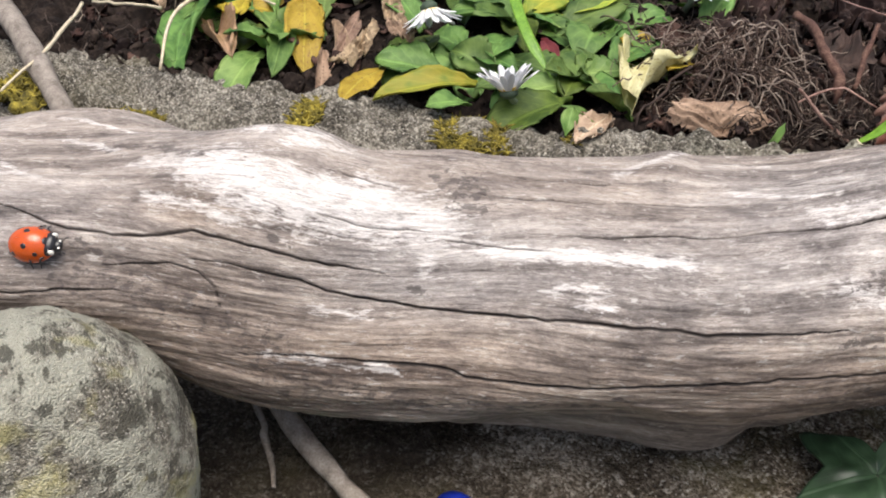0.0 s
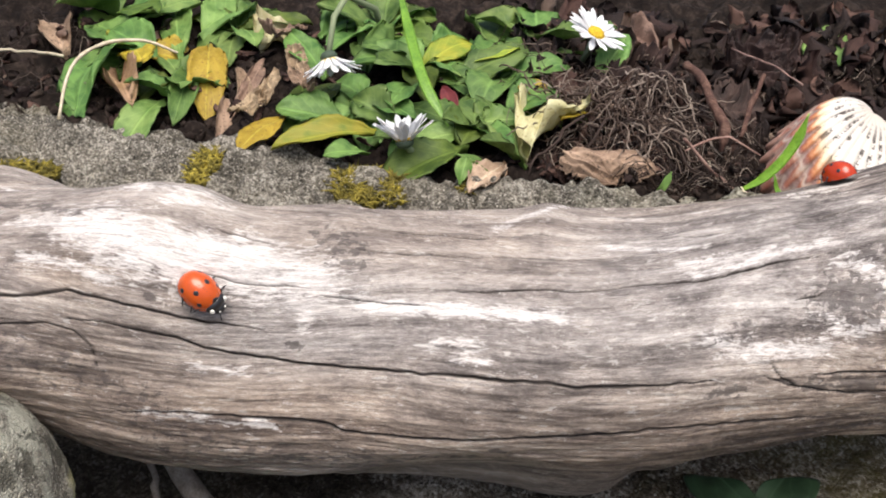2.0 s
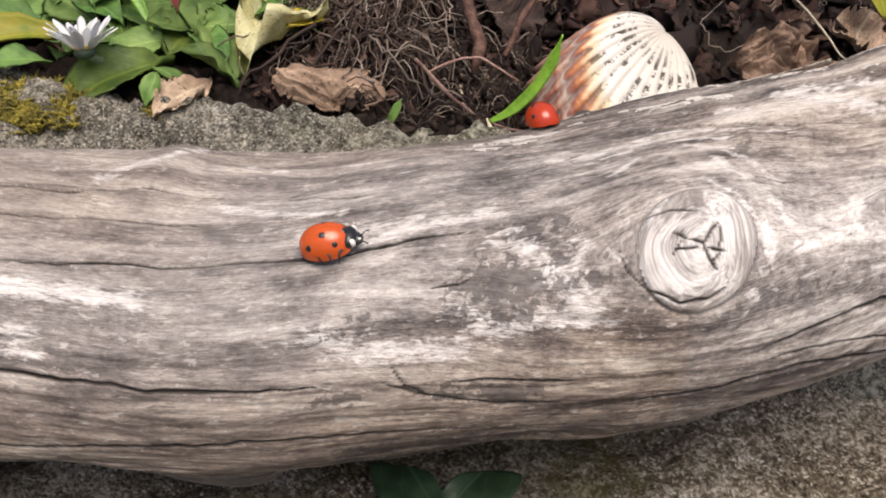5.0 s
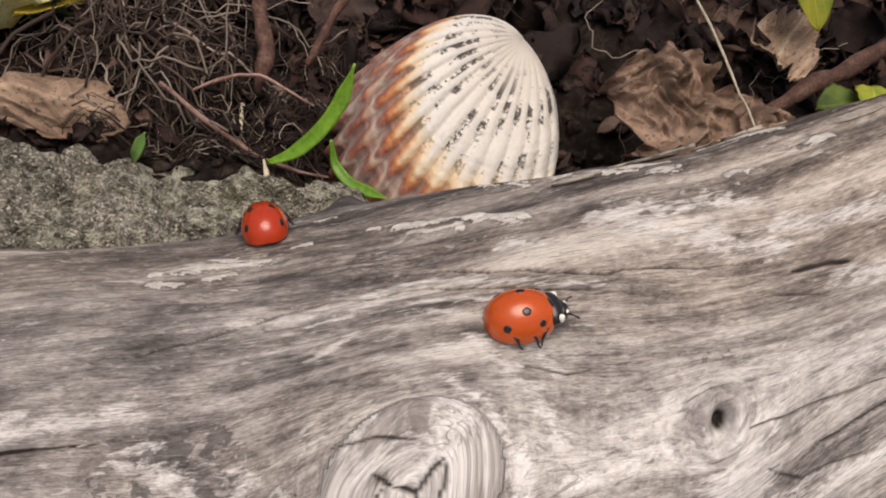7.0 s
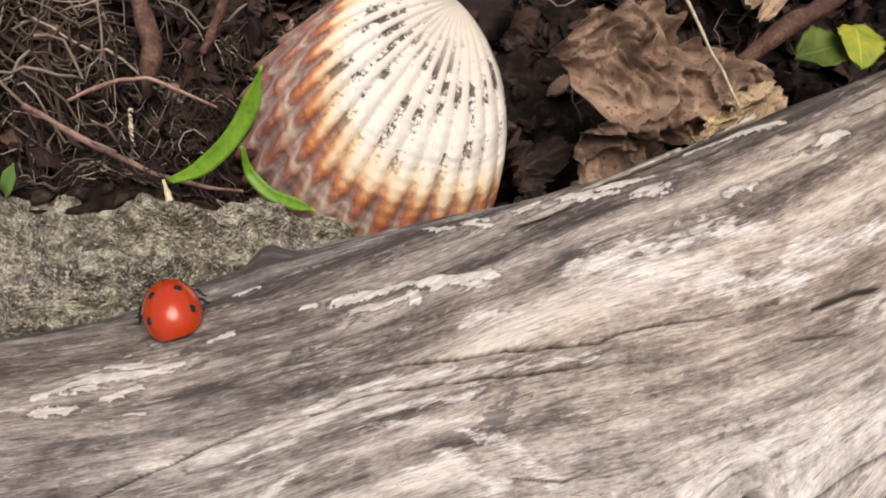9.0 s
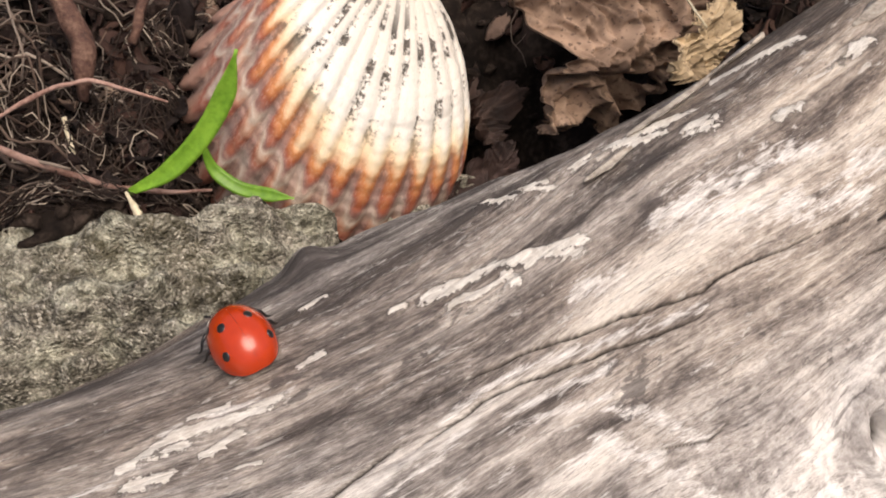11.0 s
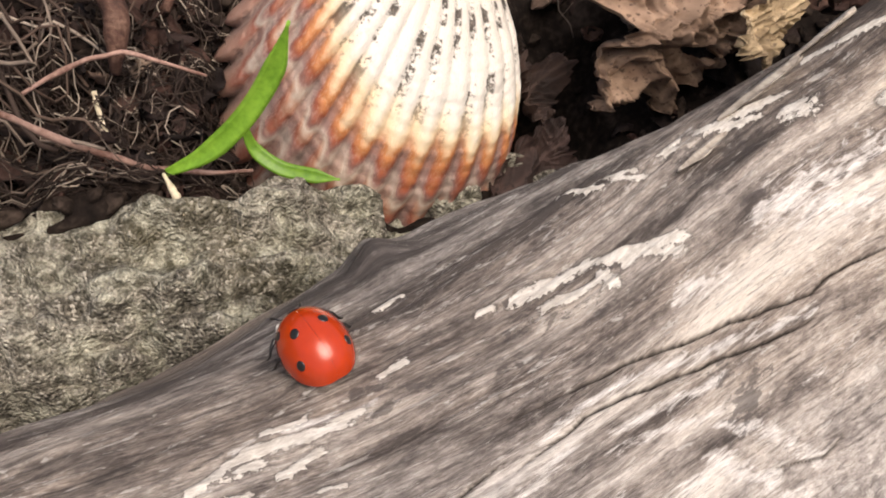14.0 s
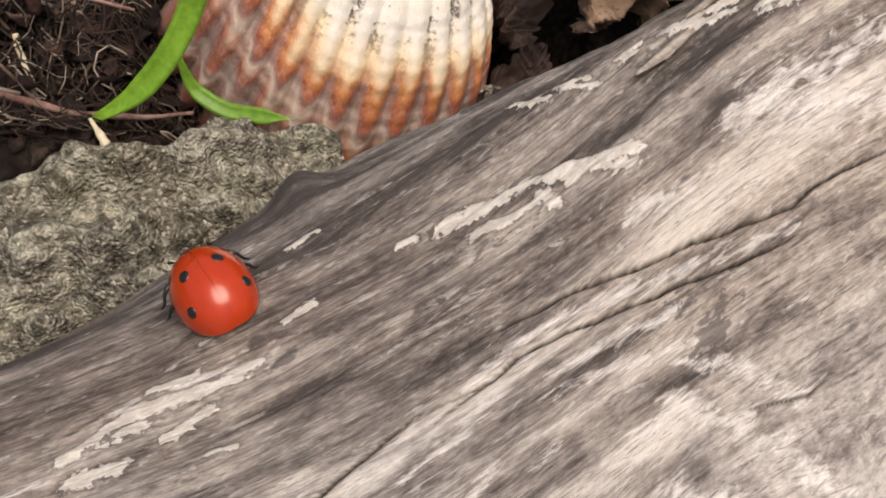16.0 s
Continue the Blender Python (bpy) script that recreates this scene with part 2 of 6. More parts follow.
def stone_material(name, dark, midc, light, lichen=None, moss=0.0, scale=1.0, damp=False, relief=0.09, crust=False):
    """Rough cast stone with sandy grains, pits and optional lichen or moss."""
    m, nt, bs = shader(name, 0.9, 0.25)
    p = place(nt)
    broad = noise_tex(nt, p, 1.1*scale, 5, 0.6)
    gr = noise_tex(nt, p, 11*scale, 4, 0.65)
    cells = node(nt, "TexVoronoi", [("Vector", p), ("Scale", 46*scale), ("Randomness", 1.0)])
    sand = cells.outputs["Color"]
    sandv = node(nt, "SeparateColor", [(0, sand)]).outputs[0]
    pit = noise_tex(nt, p, 30*scale, 3, 0.6)
    f = math_node(nt, "MULTIPLY", broad, 0.30)
    f = math_node(nt, "MULTIPLY_ADD", gr, 0.32, f)
    f = math_node(nt, "MULTIPLY_ADD", pit, 0.26, f)
    f = math_node(nt, "MULTIPLY_ADD", sandv, 0.12, f)
    col = ramp(nt, f, [(0.385, dark), (0.49, midc), (0.61, light)])
    bright = ramp(nt, sandv, [(0.90, 0.0), (0.95, 1.0)])
    col = mix(nt, math_node(nt, "MULTIPLY", bright, 0.5), col, (0.62, 0.58, 0.50))
    if lichen:
        l1 = noise_tex(nt, p, 1.6*scale, 6, 0.65)
        col = mix(nt, ramp(nt, l1, [(0.44, 0.0), (0.54, 0.8)]), col, lichen)
        l2 = noise_tex(nt, scaled(nt, p, (1.3, 0.9, 1.1)), 2.3*scale, 6, 0.7)
        col = mix(nt, ramp(nt, l2, [(0.54, 0.0), (0.575, 0.85)]), col, (0.085, 0.08, 0.062))
        l3 = noise_tex(nt, scaled(nt, p, (0.8, 1.2, 1.0)), 1.2*scale, 5, 0.6)
        col = mix(nt, ramp(nt, l3, [(0.57, 0.0), (0.66, 0.55)]), col, (0.46, 0.42, 0.19))
    if moss:
        g = noise_tex(nt, scaled(nt, p, (1.0, 1.15, 1.0)), 0.75*scale, 5, 0.65)
        col = mix(nt, ramp(nt, g, [(0.52, 0.0), (0.68, moss)]), col, (0.10, 0.085, 0.022))
    if crust:       # yellowish lichen spread over the broken end
        end = ramp(nt, math_node(nt, "MULTIPLY", node(nt, "SeparateXYZ", [(0, p)]).outputs[0], 0.1), [(0.25, 0.0), (0.55, 1.0)])
        spread_n = noise_tex(nt, p, 2.6, 5, 0.65)
        col = mix(nt, math_node(nt, "MULTIPLY", end, ramp(nt, spread_n, [(0.44, 0.0), (0.60, 0.75)])), col, mix(nt, ramp(nt, gr, [(0.40, 0.0), (0.60, 1.0)]), (0.12, 0.112, 0.080), (0.62, 0.60, 0.48)))
    if damp:        # a darker brown patch under the thin end of the log
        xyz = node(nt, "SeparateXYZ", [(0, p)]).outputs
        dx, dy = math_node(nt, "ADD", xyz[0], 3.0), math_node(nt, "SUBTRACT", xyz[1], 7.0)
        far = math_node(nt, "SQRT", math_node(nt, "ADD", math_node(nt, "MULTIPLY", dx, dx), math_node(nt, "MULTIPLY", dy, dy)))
        falloff = math_node(nt, "ADD", far, math_node(nt, "MULTIPLY", math_node(nt, "SUBTRACT", broad, 0.5), 6.0))
        falloff = ramp(nt, math_node(nt, "MULTIPLY", falloff, 0.1), [(0.25, 0.75), (0.75, 0.0)])
        col = mix(nt, falloff, col, (0.028, 0.021, 0.015))
    set_colour(nt, bs, col)
    bump(nt, bs, math_node(nt, "SUBTRACT", math_node(nt, "ADD", f, math_node(nt, "MULTIPLY", gr, 0.35)), math_node(nt, "MULTIPLY", cells.outputs["Distance"], 0.30)), 1.0, relief)
    return m


def leaf_material(name, base, light, back_light=0.3, rough=0.55, spots=None):
    """A leaf: midrib and side veins along its own u, v, with blotches."""
    m, nt, bs = shader(name, rough, 0.4)
    uv = node(nt, "Attribute", attribute_name="leaf").outputs["Vector"]
    s = node(nt, "SeparateXYZ", [(0, uv)])
    u, v = s.outputs[0], s.outputs[1]
    p = place(nt)
    rnd = nt.nodes.new("ShaderNodeObjectInfo").outputs["Random"]
    off = node(nt, "VectorMath", [(0, p), (1, node(nt, "CombineXYZ", [(0, math_node(nt, "MULTIPLY", rnd, 23.0)), (1, rnd), (2, 0.0)]).outputs[0])], operation="ADD").outputs[0]
    n = noise_tex(nt, off, 3.0, 4)
    n2 = noise_tex(nt, off, 22.0, 3)
    col = mix(nt, ramp(nt, n, [(0.35, 0.0), (0.65, 1.0)]), base, light)
    av = math_node(nt, "ABSOLUTE", v)
    rib = ramp(nt, av, [(0.02, 1.0), (0.09, 0.0)])
    side = math_node(nt, "SINE", math_node(nt, "MULTIPLY", math_node(nt, "SUBTRACT", u, math_node(nt, "MULTIPLY", av, 0.45)), 34.0))
    veins = math_node(nt, "MULTIPLY", ramp(nt, side, [(0.86, 0.0), (1.0, 1.0)]), 0.14)
    col = mix(nt, math_node(nt, "MAXIMUM", math_node(nt, "MULTIPLY", rib, 0.35), veins), col, tuple(min(1, c*1.8 + 0.02) for c in light))
    if spots:
        col = mix(nt, ramp(nt, n2, [(0.58, 0.0), (0.66, 0.8)]), col, spots)
    hsv = node(nt, "HueSaturation", [("Hue", math_node(nt, "ADD", math_node(nt, "MULTIPLY", rnd, 0.03), 0.485)), ("Value", math_node(nt, "ADD", math_node(nt, "MULTIPLY", rnd, 0.5), 0.75)), ("Color", col)])
    set_colour(nt, bs, hsv.outputs[0])
    h = math_node(nt, "ADD", math_node(nt, "MULTIPLY", rib, -0.5), math_node(nt, "MULTIPLY", n, 0.5))
    bump(nt, bs, h, 0.5, 0.03)
    if back_light:
        bs.inputs["Transmission Weight"].default_value = 0.0
        tr = node(nt, "BsdfTranslucent", [("Color", hsv.outputs[0])])
        ms = node(nt, "MixShader", [(0, back_light), (1, bs.outputs[0]), (2, tr.outputs[0])])
        nt.links.new(ms.outputs[0], nt.nodes["Material Output"].inputs[0])
    return m


def plain(name, col, rough=0.4, spec=0.5, coat=0.0):
    m, nt, bs = shader(name, rough, spec)
    p = place(nt)
    n = noise_tex(nt, p, 18.0, 3)
    set_colour(nt, bs, mix(nt, n, tuple(c*0.85 for c in col), tuple(min(1, c*1.12) for c in col)))
    bs.inputs["Coat Weight"].default_value = coat
    bs.inputs["Coat Roughness"].default_value = 0.18
    return m


WOOD = wood_material()
KERB_STONE = stone_material("weathered concrete", (0.036, 0.032, 0.025), (0.165, 0.148, 0.120), (0.50, 0.46, 0.385), moss=0.3, scale=0.85, relief=0.10, crust=True)
GROUND_STONE = stone_material("patchy mossy concrete", (0.030, 0.022, 0.014), (0.15, 0.12, 0.085), (0.50, 0.44, 0.36), moss=0.75, scale=0.55, damp=True)
PEBBLE_STONE = stone_material("lichened field stone", (0.06, 0.055, 0.046), (0.16, 0.145, 0.115), (0.40, 0.37, 0.30), lichen=(0.47, 0.46, 0.37), scale=1.0, relief=0.10)
SOIL = mottled("dark garden soil", (0.005, 0.0035, 0.003), (0.018, 0.0125, 0.010), 3.0, 0.95, 0.08, 0.15, 14.0, (0.055, 0.040, 0.032))
ELYTRA_ORANGE = plain("orange wing case", (0.54, 0.078, 0.005), 0.25, 0.45, 0.55)
ELYTRA_RED = plain("red wing case", (0.44, 0.034, 0.002), 0.25, 0.45, 0.55)
BLACK = plain("black chitin", (0.012, 0.010, 0.010), 0.35, 0.5, 0.3)
IVORY = plain("ivory white mark", (0.85, 0.82, 0.74), 0.45)


# ---- driftwood log: a swept, knotted section with grain running round the knots ----
LOG_X = np.arange(-8.0, 16.1, 2.0)
LOG_Y = [9.01, 9.1, 9.19, 9.11, 9.2, 9.37, 9.38, 9.75, 10.08, 10.76, 11.5, 12.17, 12.83]
LOG_Z = [2.7, 2.69, 2.71, 2.37, 2.03, 1.88, 2.04, 2.48, 2.72, 2.61, 2.89, 3.07, 3.23]
LOG_R = [1.45, 1.44, 1.53, 1.63, 1.65, 1.76, 1.81, 1.66, 1.78, 1.73, 1.7, 1.82, 1.98]
LOG_A2 = [0.01, 0.05, 0.05, -0.04, -0.07, -0.04, -0.02, 0.18, 0.2, -0.05, -0.11, -0.05, 0.01]
LOG_B2 = [-0.02, -0.07, -0.08, -0.24, -0.08, -0.02, -0.09, -0.12, -0.04, -0.1, 0.01, 0.03, 0.04]
LOG_A3 = [0.04, 0.01, -0.11, -0.04, -0.19, -0.05, -0.03, -0.05, -0.02, -0.26, -0.27, -0.11, 0.01]
LOG_B3 = [0.01, 0.11, 0.15, -0.25, -0.11, 0.12, 0.15, -0.02, 0.04, 0.23, 0.22, 0.1, 0.01]
S_DEG = 0.0305          # centimetres of girth per degree
KNOT, KNOT_R = (8.03, 130.0), 0.57
TWIG_KNOT = (10.1, 128.0)


def log_section(x):
    return [spline(LOG_X, a, x) for a in (LOG_Y, LOG_Z, LOG_R, LOG_A2, LOG_B2, LOG_A3, LOG_B3)]


def dome(x, th, x0, th0, rx, rs):
    d = ((x - x0)/rx)**2 + ((th - th0)*S_DEG/rs)**2
    return np.exp(-d*1.6)


def log_form(x, th):
    """Radius of the log without fine relief; x in cm, th in degrees (0 back, 90 top, 180 front)."""
    y, z, r, a2, b2, a3, b3 = log_section(x)
    w = np.radians(th)
    R = r + a2*np.cos(2*w) + b2*np.sin(2*w) + a3*np.cos(3*w) + b3*np.sin(3*w)
    R = R + 0.45*np.clip(-np.sin(w), 0, 1)**6
    R = R + 0.05*dome(x, th, 3.35, 198, 0.36, 0.5) + 0.10*dome(x, th, 2.85, 68, 0.5, 0.5) + 0.09*dome(x, th, -1.35, 70, 0.35, 0.45)
    R = R + 0.12*dome(x, th, 7.27, 20, 0.17, 0.3)/(1 + np.exp((7.12 - x)/0.025)) - 0.13*dome(x, th, 6.1, 10, 0.75, 0.5)
    R = R + 0.15*dome(x, th, -1.8, 79, 0.85, 0.42)/(1 + np.exp((x + 1.0)/0.05)) - 0.05*dome(x, th, -0.7, 70, 0.3, 0.4)
    R = R + 0.05*dome(x, th, 0.3, 65, 0.4, 0.4) + 0.05*dome(x, th, 2.95, 55, 0.35, 0.4)
    R = R - 0.20*dome(x, th, 4.35, 248, 0.38, 0.9) + 0.09*dome(x, th, 0.6, 228, 0.5, 0.8)
    R = R - 0.25*np.exp(-((x - 1.9)/1.6)**2)*np.clip((th - 178)/26, 0, 1)*(th < 300)
    rho = np.hypot(x - KNOT[0], (th - KNOT[1])*S_DEG)
    R = R + 0.05*np.exp(-(rho/1.0)**2) + 0.07/(1 + np.exp((rho - KNOT_R)/0.035))
    r2 = np.hypot(x - TWIG_KNOT[0], (th - TWIG_KNOT[1])*S_DEG)
    R = R + 0.12*np.exp(-(r2/0.34)**2) + 0.05*dome(x, th, 10.5, 133, 0.45, 0.3)
    return y, z, R


def log_point(x, th, lift=0.0):
    """A point on the log and the outward normal there."""
    def at(a, b):
        y, z, R = log_form(np.float64(a), np.float64(b))
        return Vector((a, y + R*math.cos(radians(b)), z + R*math.sin(radians(b))))
    p = at(x, th)
    n = (at(x + 0.15, th) - at(x - 0.15, th)).cross(at(x, th + 4) - at(x, th - 4)).normalized()
    if n.dot(Vector((0, math.cos(radians(th)), math.sin(radians(th))))) < 0:
        n = -n
    return p + n*lift, n


def grain_shift(x, th):
    """Girth coordinate along which the fibres run: they part round the knots."""
    s = (th - 130)*S_DEG
    for (x0, t0), r in ((KNOT, 0.85), (TWIG_KNOT, 0.2)):
        d = s - (t0 - 130)*S_DEG
        q = ((x - x0)*0.62)**2 + d*d
        s = s - d*(r*r/(q + r*r))
    s = s + 0.16*np.sin(x*0.55 + 0.6) + 0.05*np.sin(x*1.7 + s*0.8)
    return s


def stroke(x, th, pts, width, taper=True, along_grain=1.0):
    """Nearness (1 to 0) to a line drawn on the log through points (x, degrees)."""
    s = th*S_DEG
    out = np.zeros_like(x)
    px = np.array([a for a, _ in pts], float)
    ps = np.array([b*S_DEG for _, b in pts], float)
    reach = width*3/along_grain
    box = (x > px.min() - reach) & (x < px.max() + reach) & (s > ps.min() - width*3) & (s < ps.max() + width*3)
    X, S = x[box], s[box]
    best = np.full(X.shape, 1e9)
    total = len(pts) - 1
    for i in range(total):
        dx, ds = px[i+1] - px[i], ps[i+1] - ps[i]
        f = np.clip(((X - px[i])*dx + (S - ps[i])*ds)/(dx*dx + ds*ds + 1e-9), 0, 1)
        d = np.hypot((X - px[i] - f*dx)*along_grain, S - ps[i] - f*ds)
        if taper:
            along = (i + f)/total
            d = d/np.clip(np.minimum(along, 1 - along)*7, 0.35, 1)
        best = np.minimum(best, d)
    out[box] = np.clip(1 - best/width, 0, 1)
    return out


CRACKS, PALE, CHIPS, STAINS, LANES = [], [], [], [], []


def crack(width, *line):
    """A split along a line through (x, degrees); width in cm."""
    CRACKS.append((width, line))


def pale(width, *line, much=0.68):
    """Wood bleached to its pale heart."""
    PALE.append((width, line, much))


def chip(width, *line):
    """A crisp flake of pale bark left on the wood."""
    CHIPS.append((width, line))


def stain(width, much, *line):
    """Dark mildew."""
    STAINS.append((width, line, much))


def weathered(width, much, *line):
    """A band of wood that has silvered (+) or greyed (-)."""
    LANES.append((width, line, much))


# splits in the wood
crack(0.0185, (-4.59, 130.4), (-4.18, 134.6), (-3.79, 137.5), (-3.3, 136.4), (-2.82, 133.1), (-2.46, 128.1), (-2.09, 128.8), (-1.72, 129.6), (-1.25, 130.4), (-0.76, 131.2), (-0.39, 131.4))
crack(0.0123, (-4.54, 170.5), (-4.14, 167.6), (-3.76, 164.7))
crack(0.0123, (-3.39, 148.4), (-2.69, 142), (-2.39, 142.8), (-2.21, 148.2), (-2.16, 157.4))
crack(0.0204, (-2.44, 138.5), (-2.02, 137), (-1.73, 138.7), (-1.32, 138.9), (-1.02, 142.2), (-0.65, 143.1), (-0.27, 143.5), (0.11, 144.3), (0.76, 144.1), (1.41, 145.3), (1.99, 145), (2.37, 147), (2.81, 146.1), (3.19, 147.2), (3.68, 147.3), (4.25, 148.8), (4.64, 151))
crack(0.0221, (-1.97, 174.6), (-1.41, 171.7), (-0.52, 167.1), (0.12, 165.2), (0.41, 166.1), (0.57, 168), (1.02, 168.9), (1.41, 169.5), (2.07, 169.2), (2.72, 167.2), (3.35, 165.2), (3.98, 164.4), (4.64, 167.9), (5.33, 174.1), (6.03, 180), (7.19, 186.3))
crack(0.0103, (-1.15, 114), (-0.79, 113.5), (-0.43, 113.3), (0.07, 112.6))
crack(0.0112, (0.17, 115), (0.72, 115.7), (1.51, 118))
crack(0.0132, (1.24, 110.2), (2.04, 112), (2.7, 111.5), (3.35, 113.2), (4, 112.7), (4.65, 114.1), (5.33, 114.6), (6.02, 115.5))
crack(0.0139, (0.26, 82.9), (0.66, 82.8), (1.2, 81.9), (1.62, 81.7), (2.04, 82.4), (2.32, 80.1), (2.74, 79), (3.15, 81.6), (3.56, 83.7), (4.11, 84.5))
crack(0.0115, (0.42, 94.9), (0.82, 94.9), (1.49, 94.4), (2.04, 95.2), (2.72, 95.3), (3.39, 96), (3.79, 95.4))
crack(0.009, (5.3, 150.8), (5.45, 158.3), (5.66, 162.9))
crack(0.0161, (5.85, 160.4), (6.44, 163.3), (6.95, 164.4))
crack(0.011, (5.24, 155.1), (5.52, 161.1), (5.94, 167.1), (6.35, 171.1), (6.99, 171))
crack(0.0105, (-1.03, 96.5), (-0.6, 97.4), (-0.28, 97.3))
crack(0.0117, (4.25, 113.4), (4.68, 114.6), (4.93, 113.9), (5.19, 114.2), (5.53, 114.6), (5.97, 116))
crack(0.0096, (3.96, 84.9), (4.33, 85.1), (4.71, 86.2), (5.09, 86.9), (5.36, 86.5))
crack(0.007, (4.07, 95.8), (4.52, 96), (4.93, 96.1))
crack(0.0089, (5.62, 131.6), (5.88, 132.4), (5.96, 131.5))
crack(0.0089, (10.29, 131.1), (10.74, 131.2), (11.08, 131.1), (11.4, 131))
crack(0.0088, (10.46, 140.5), (10.73, 145.8), (10.94, 145), (11.26, 146))
crack(0.0187, (8.72, 161.3), (9.08, 158.3), (9.36, 155.4), (9.65, 153.5), (9.94, 153.3), (10.36, 155.1))
crack(0.0095, (8.83, 164.4), (9.21, 163), (9.71, 162.9), (10.34, 165.4))
crack(0.0132, (7.31, 129.2), (7.38, 136.2), (7.57, 141.6), (7.84, 145), (8.1, 144.6), (8.27, 142.1))
crack(0.0067, (7.5, 120.2), (7.76, 118.4), (8.03, 120.2))
crack(0.021, (7.92, 128.9), (8.06, 130.7), (8.14, 126.8), (8.21, 124.9))
crack(0.017, (8.21, 124.9), (8.24, 129.4), (8.19, 132.5))
crack(0.024, (8.05, 130.7), (8.1, 134.1), (8.19, 138.1))
crack(0.018, (8.1, 131.8), (8.26, 133.4))
crack(0.018, (8.21, 133.8), (8.12, 136.1))
crack(0.012, (7.78, 125.8), (7.92, 128.9))
crack(0.012, (7.79, 130.8), (8.01, 131.9))
crack(0.010, (7.85, 128.7), (7.76, 133))
crack(0.0115, (7.44, 82.5), (7.63, 81.1), (7.81, 79.6), (8.07, 80.3), (8.26, 81.4), (8.55, 83.5), (8.82, 85.5), (9.06, 87.2), (9.28, 88))
crack(0.0113, (7.43, 73.9), (7.62, 74.4), (7.88, 74.4), (8.07, 74.6), (8.39, 77), (8.73, 79.6), (9.07, 82.1), (9.28, 83.4), (9.44, 83.1), (9.62, 83.5), (9.84, 84.7), (10.18, 86.2), (10.55, 89))
crack(0.032, (10.7, 92.4), (10.97, 93.6), (11.18, 94.6))
crack(0.0057, (8.68, 105.4), (9.01, 110.3), (9.19, 109.6))
crack(0.0085, (10.55, 97.6), (10.93, 101.9))
crack(0.0109, (6.03, 93.4), (6.39, 90.3), (6.82, 86), (7.16, 81.9), (7.37, 80.6))
crack(0.016, (10.7, 141), (11.3, 137), (12.1, 133))
crack(0.014, (-6.0, 160), (-4.4, 162), (-3.2, 156))
crack(0.02, (7.2, 176), (8.43, 172), (9.22, 168), (10.07, 170), (11.04, 171))
# bleached patches
pale(0.051, (-4.87, 102.8), (-4.52, 112.2), (-4.21, 117.4))
pale(0.0525, (-4.24, 82.4), (-3.86, 87.2), (-3.6, 94.6))
pale(0.0404, (-4.47, 63.4), (-3.38, 79.2))
pale(0.0563, (-3.3, 104.9), (-2.62, 103.9), (-2.28, 105.7))
pale(0.2811, (-2.22, 103.4), (-1.75, 110.7), (-1.39, 112.2), (-0.98, 111.3), (-0.44, 110.5), (-0.06, 109.6), much=1.0)
pale(0.1941, (-1.29, 106.2), (-0.58, 102.9), (-0.26, 105.1), much=1.0)
pale(0.085, (0.72, 117.4), (1.38, 119.3), (2.04, 120.8), (2.88, 123.1), much=1.0)
pale(0.0781, (0.08, 121.8), (0.09, 129))
pale(0.0766, (-3.12, 102.1), (-2.68, 104.4))
pale(0.0811, (-2.99, 118.5), (-2.46, 119.5), (-2.02, 122.4))
pale(0.084, (1.53, 133.3), (1.98, 134.7))
pale(0.0579, (1.79, 139.7), (2.11, 140.1))
pale(0.0704, (-1.08, 150.7), (-0.58, 149.8))
pale(0.0385, (-1.41, 171.3), (-1.09, 169.7))
pale(0.0387, (-0.52, 168.4), (-0.26, 167.7))
pale(0.0528, (-1.58, 89), (-0.91, 85.4))
pale(0.065, (2.25, 75.7), (2.76, 66.4), (3.23, 54))
pale(0.0615, (3.61, 89.1), (4.75, 95.3))
pale(0.0733, (4.53, 111), (5.36, 110.1), (6.07, 107.6))
pale(0.1021, (4.57, 137.5), (5.23, 146.4), (5.89, 151.5))
pale(0.1159, (5.91, 140.5), (6.22, 146.8), (6.79, 146.1))
pale(0.116, (6.35, 119.6), (6.64, 127.1), (6.8, 134.9), (6.97, 143.4))
pale(0.058, (6.99, 125.3), (6.92, 131))
pale(0.0485, (6.45, 145), (6.8, 145.8), (7.06, 144.9))
pale(0.0484, (6.8, 147.5), (7.25, 149.2))
pale(0.0486, (5.69, 150.3), (5.94, 151.3))
pale(0.0453, (3.73, 64.6), (4.06, 67.6))
pale(0.0252, (4.74, 66.3), (4.93, 65.6))
pale(0.0258, (5.7, 62.9), (6.1, 62.1), (6.28, 55.9))
pale(0.026, (6.48, 56.8), (6.89, 58.5))
pale(0.034, (7.25, 88.2), (7.72, 83.2))
pale(0.0285, (7.27, 98.6), (7.54, 92.9))
pale(0.0295, (7.92, 84.6), (8.51, 86.6))
pale(0.0427, (8.31, 96.8), (8.6, 106.7), (8.85, 117.3), (9, 124.7))
pale(0.0508, (8.21, 107.7), (8.5, 116.4), (8.7, 126.8), (8.76, 134.1))
pale(0.0339, (8.41, 93.7), (8.71, 99.1), (8.96, 109.7))
pale(0.0515, (9, 135.1), (9.35, 133.8), (9.7, 131.1))
pale(0.1245, (10.16, 130.1), (10.24, 135.8), (10.26, 143.6), much=1.0)
pale(0.0667, (9.87, 132), (9.94, 134.5))
pale(0.0781, (10.43, 148.4), (11, 148.2), (11.53, 147))
pale(0.044, (10.28, 158), (10.81, 160.6), (11.33, 160.5))
pale(0.0753, (10.04, 68.8), (10.36, 71.3))
pale(0.0958, (9.27, 66.2), (9.82, 68.9))
pale(0.0537, (8.53, 145.5), (8.66, 149.3))
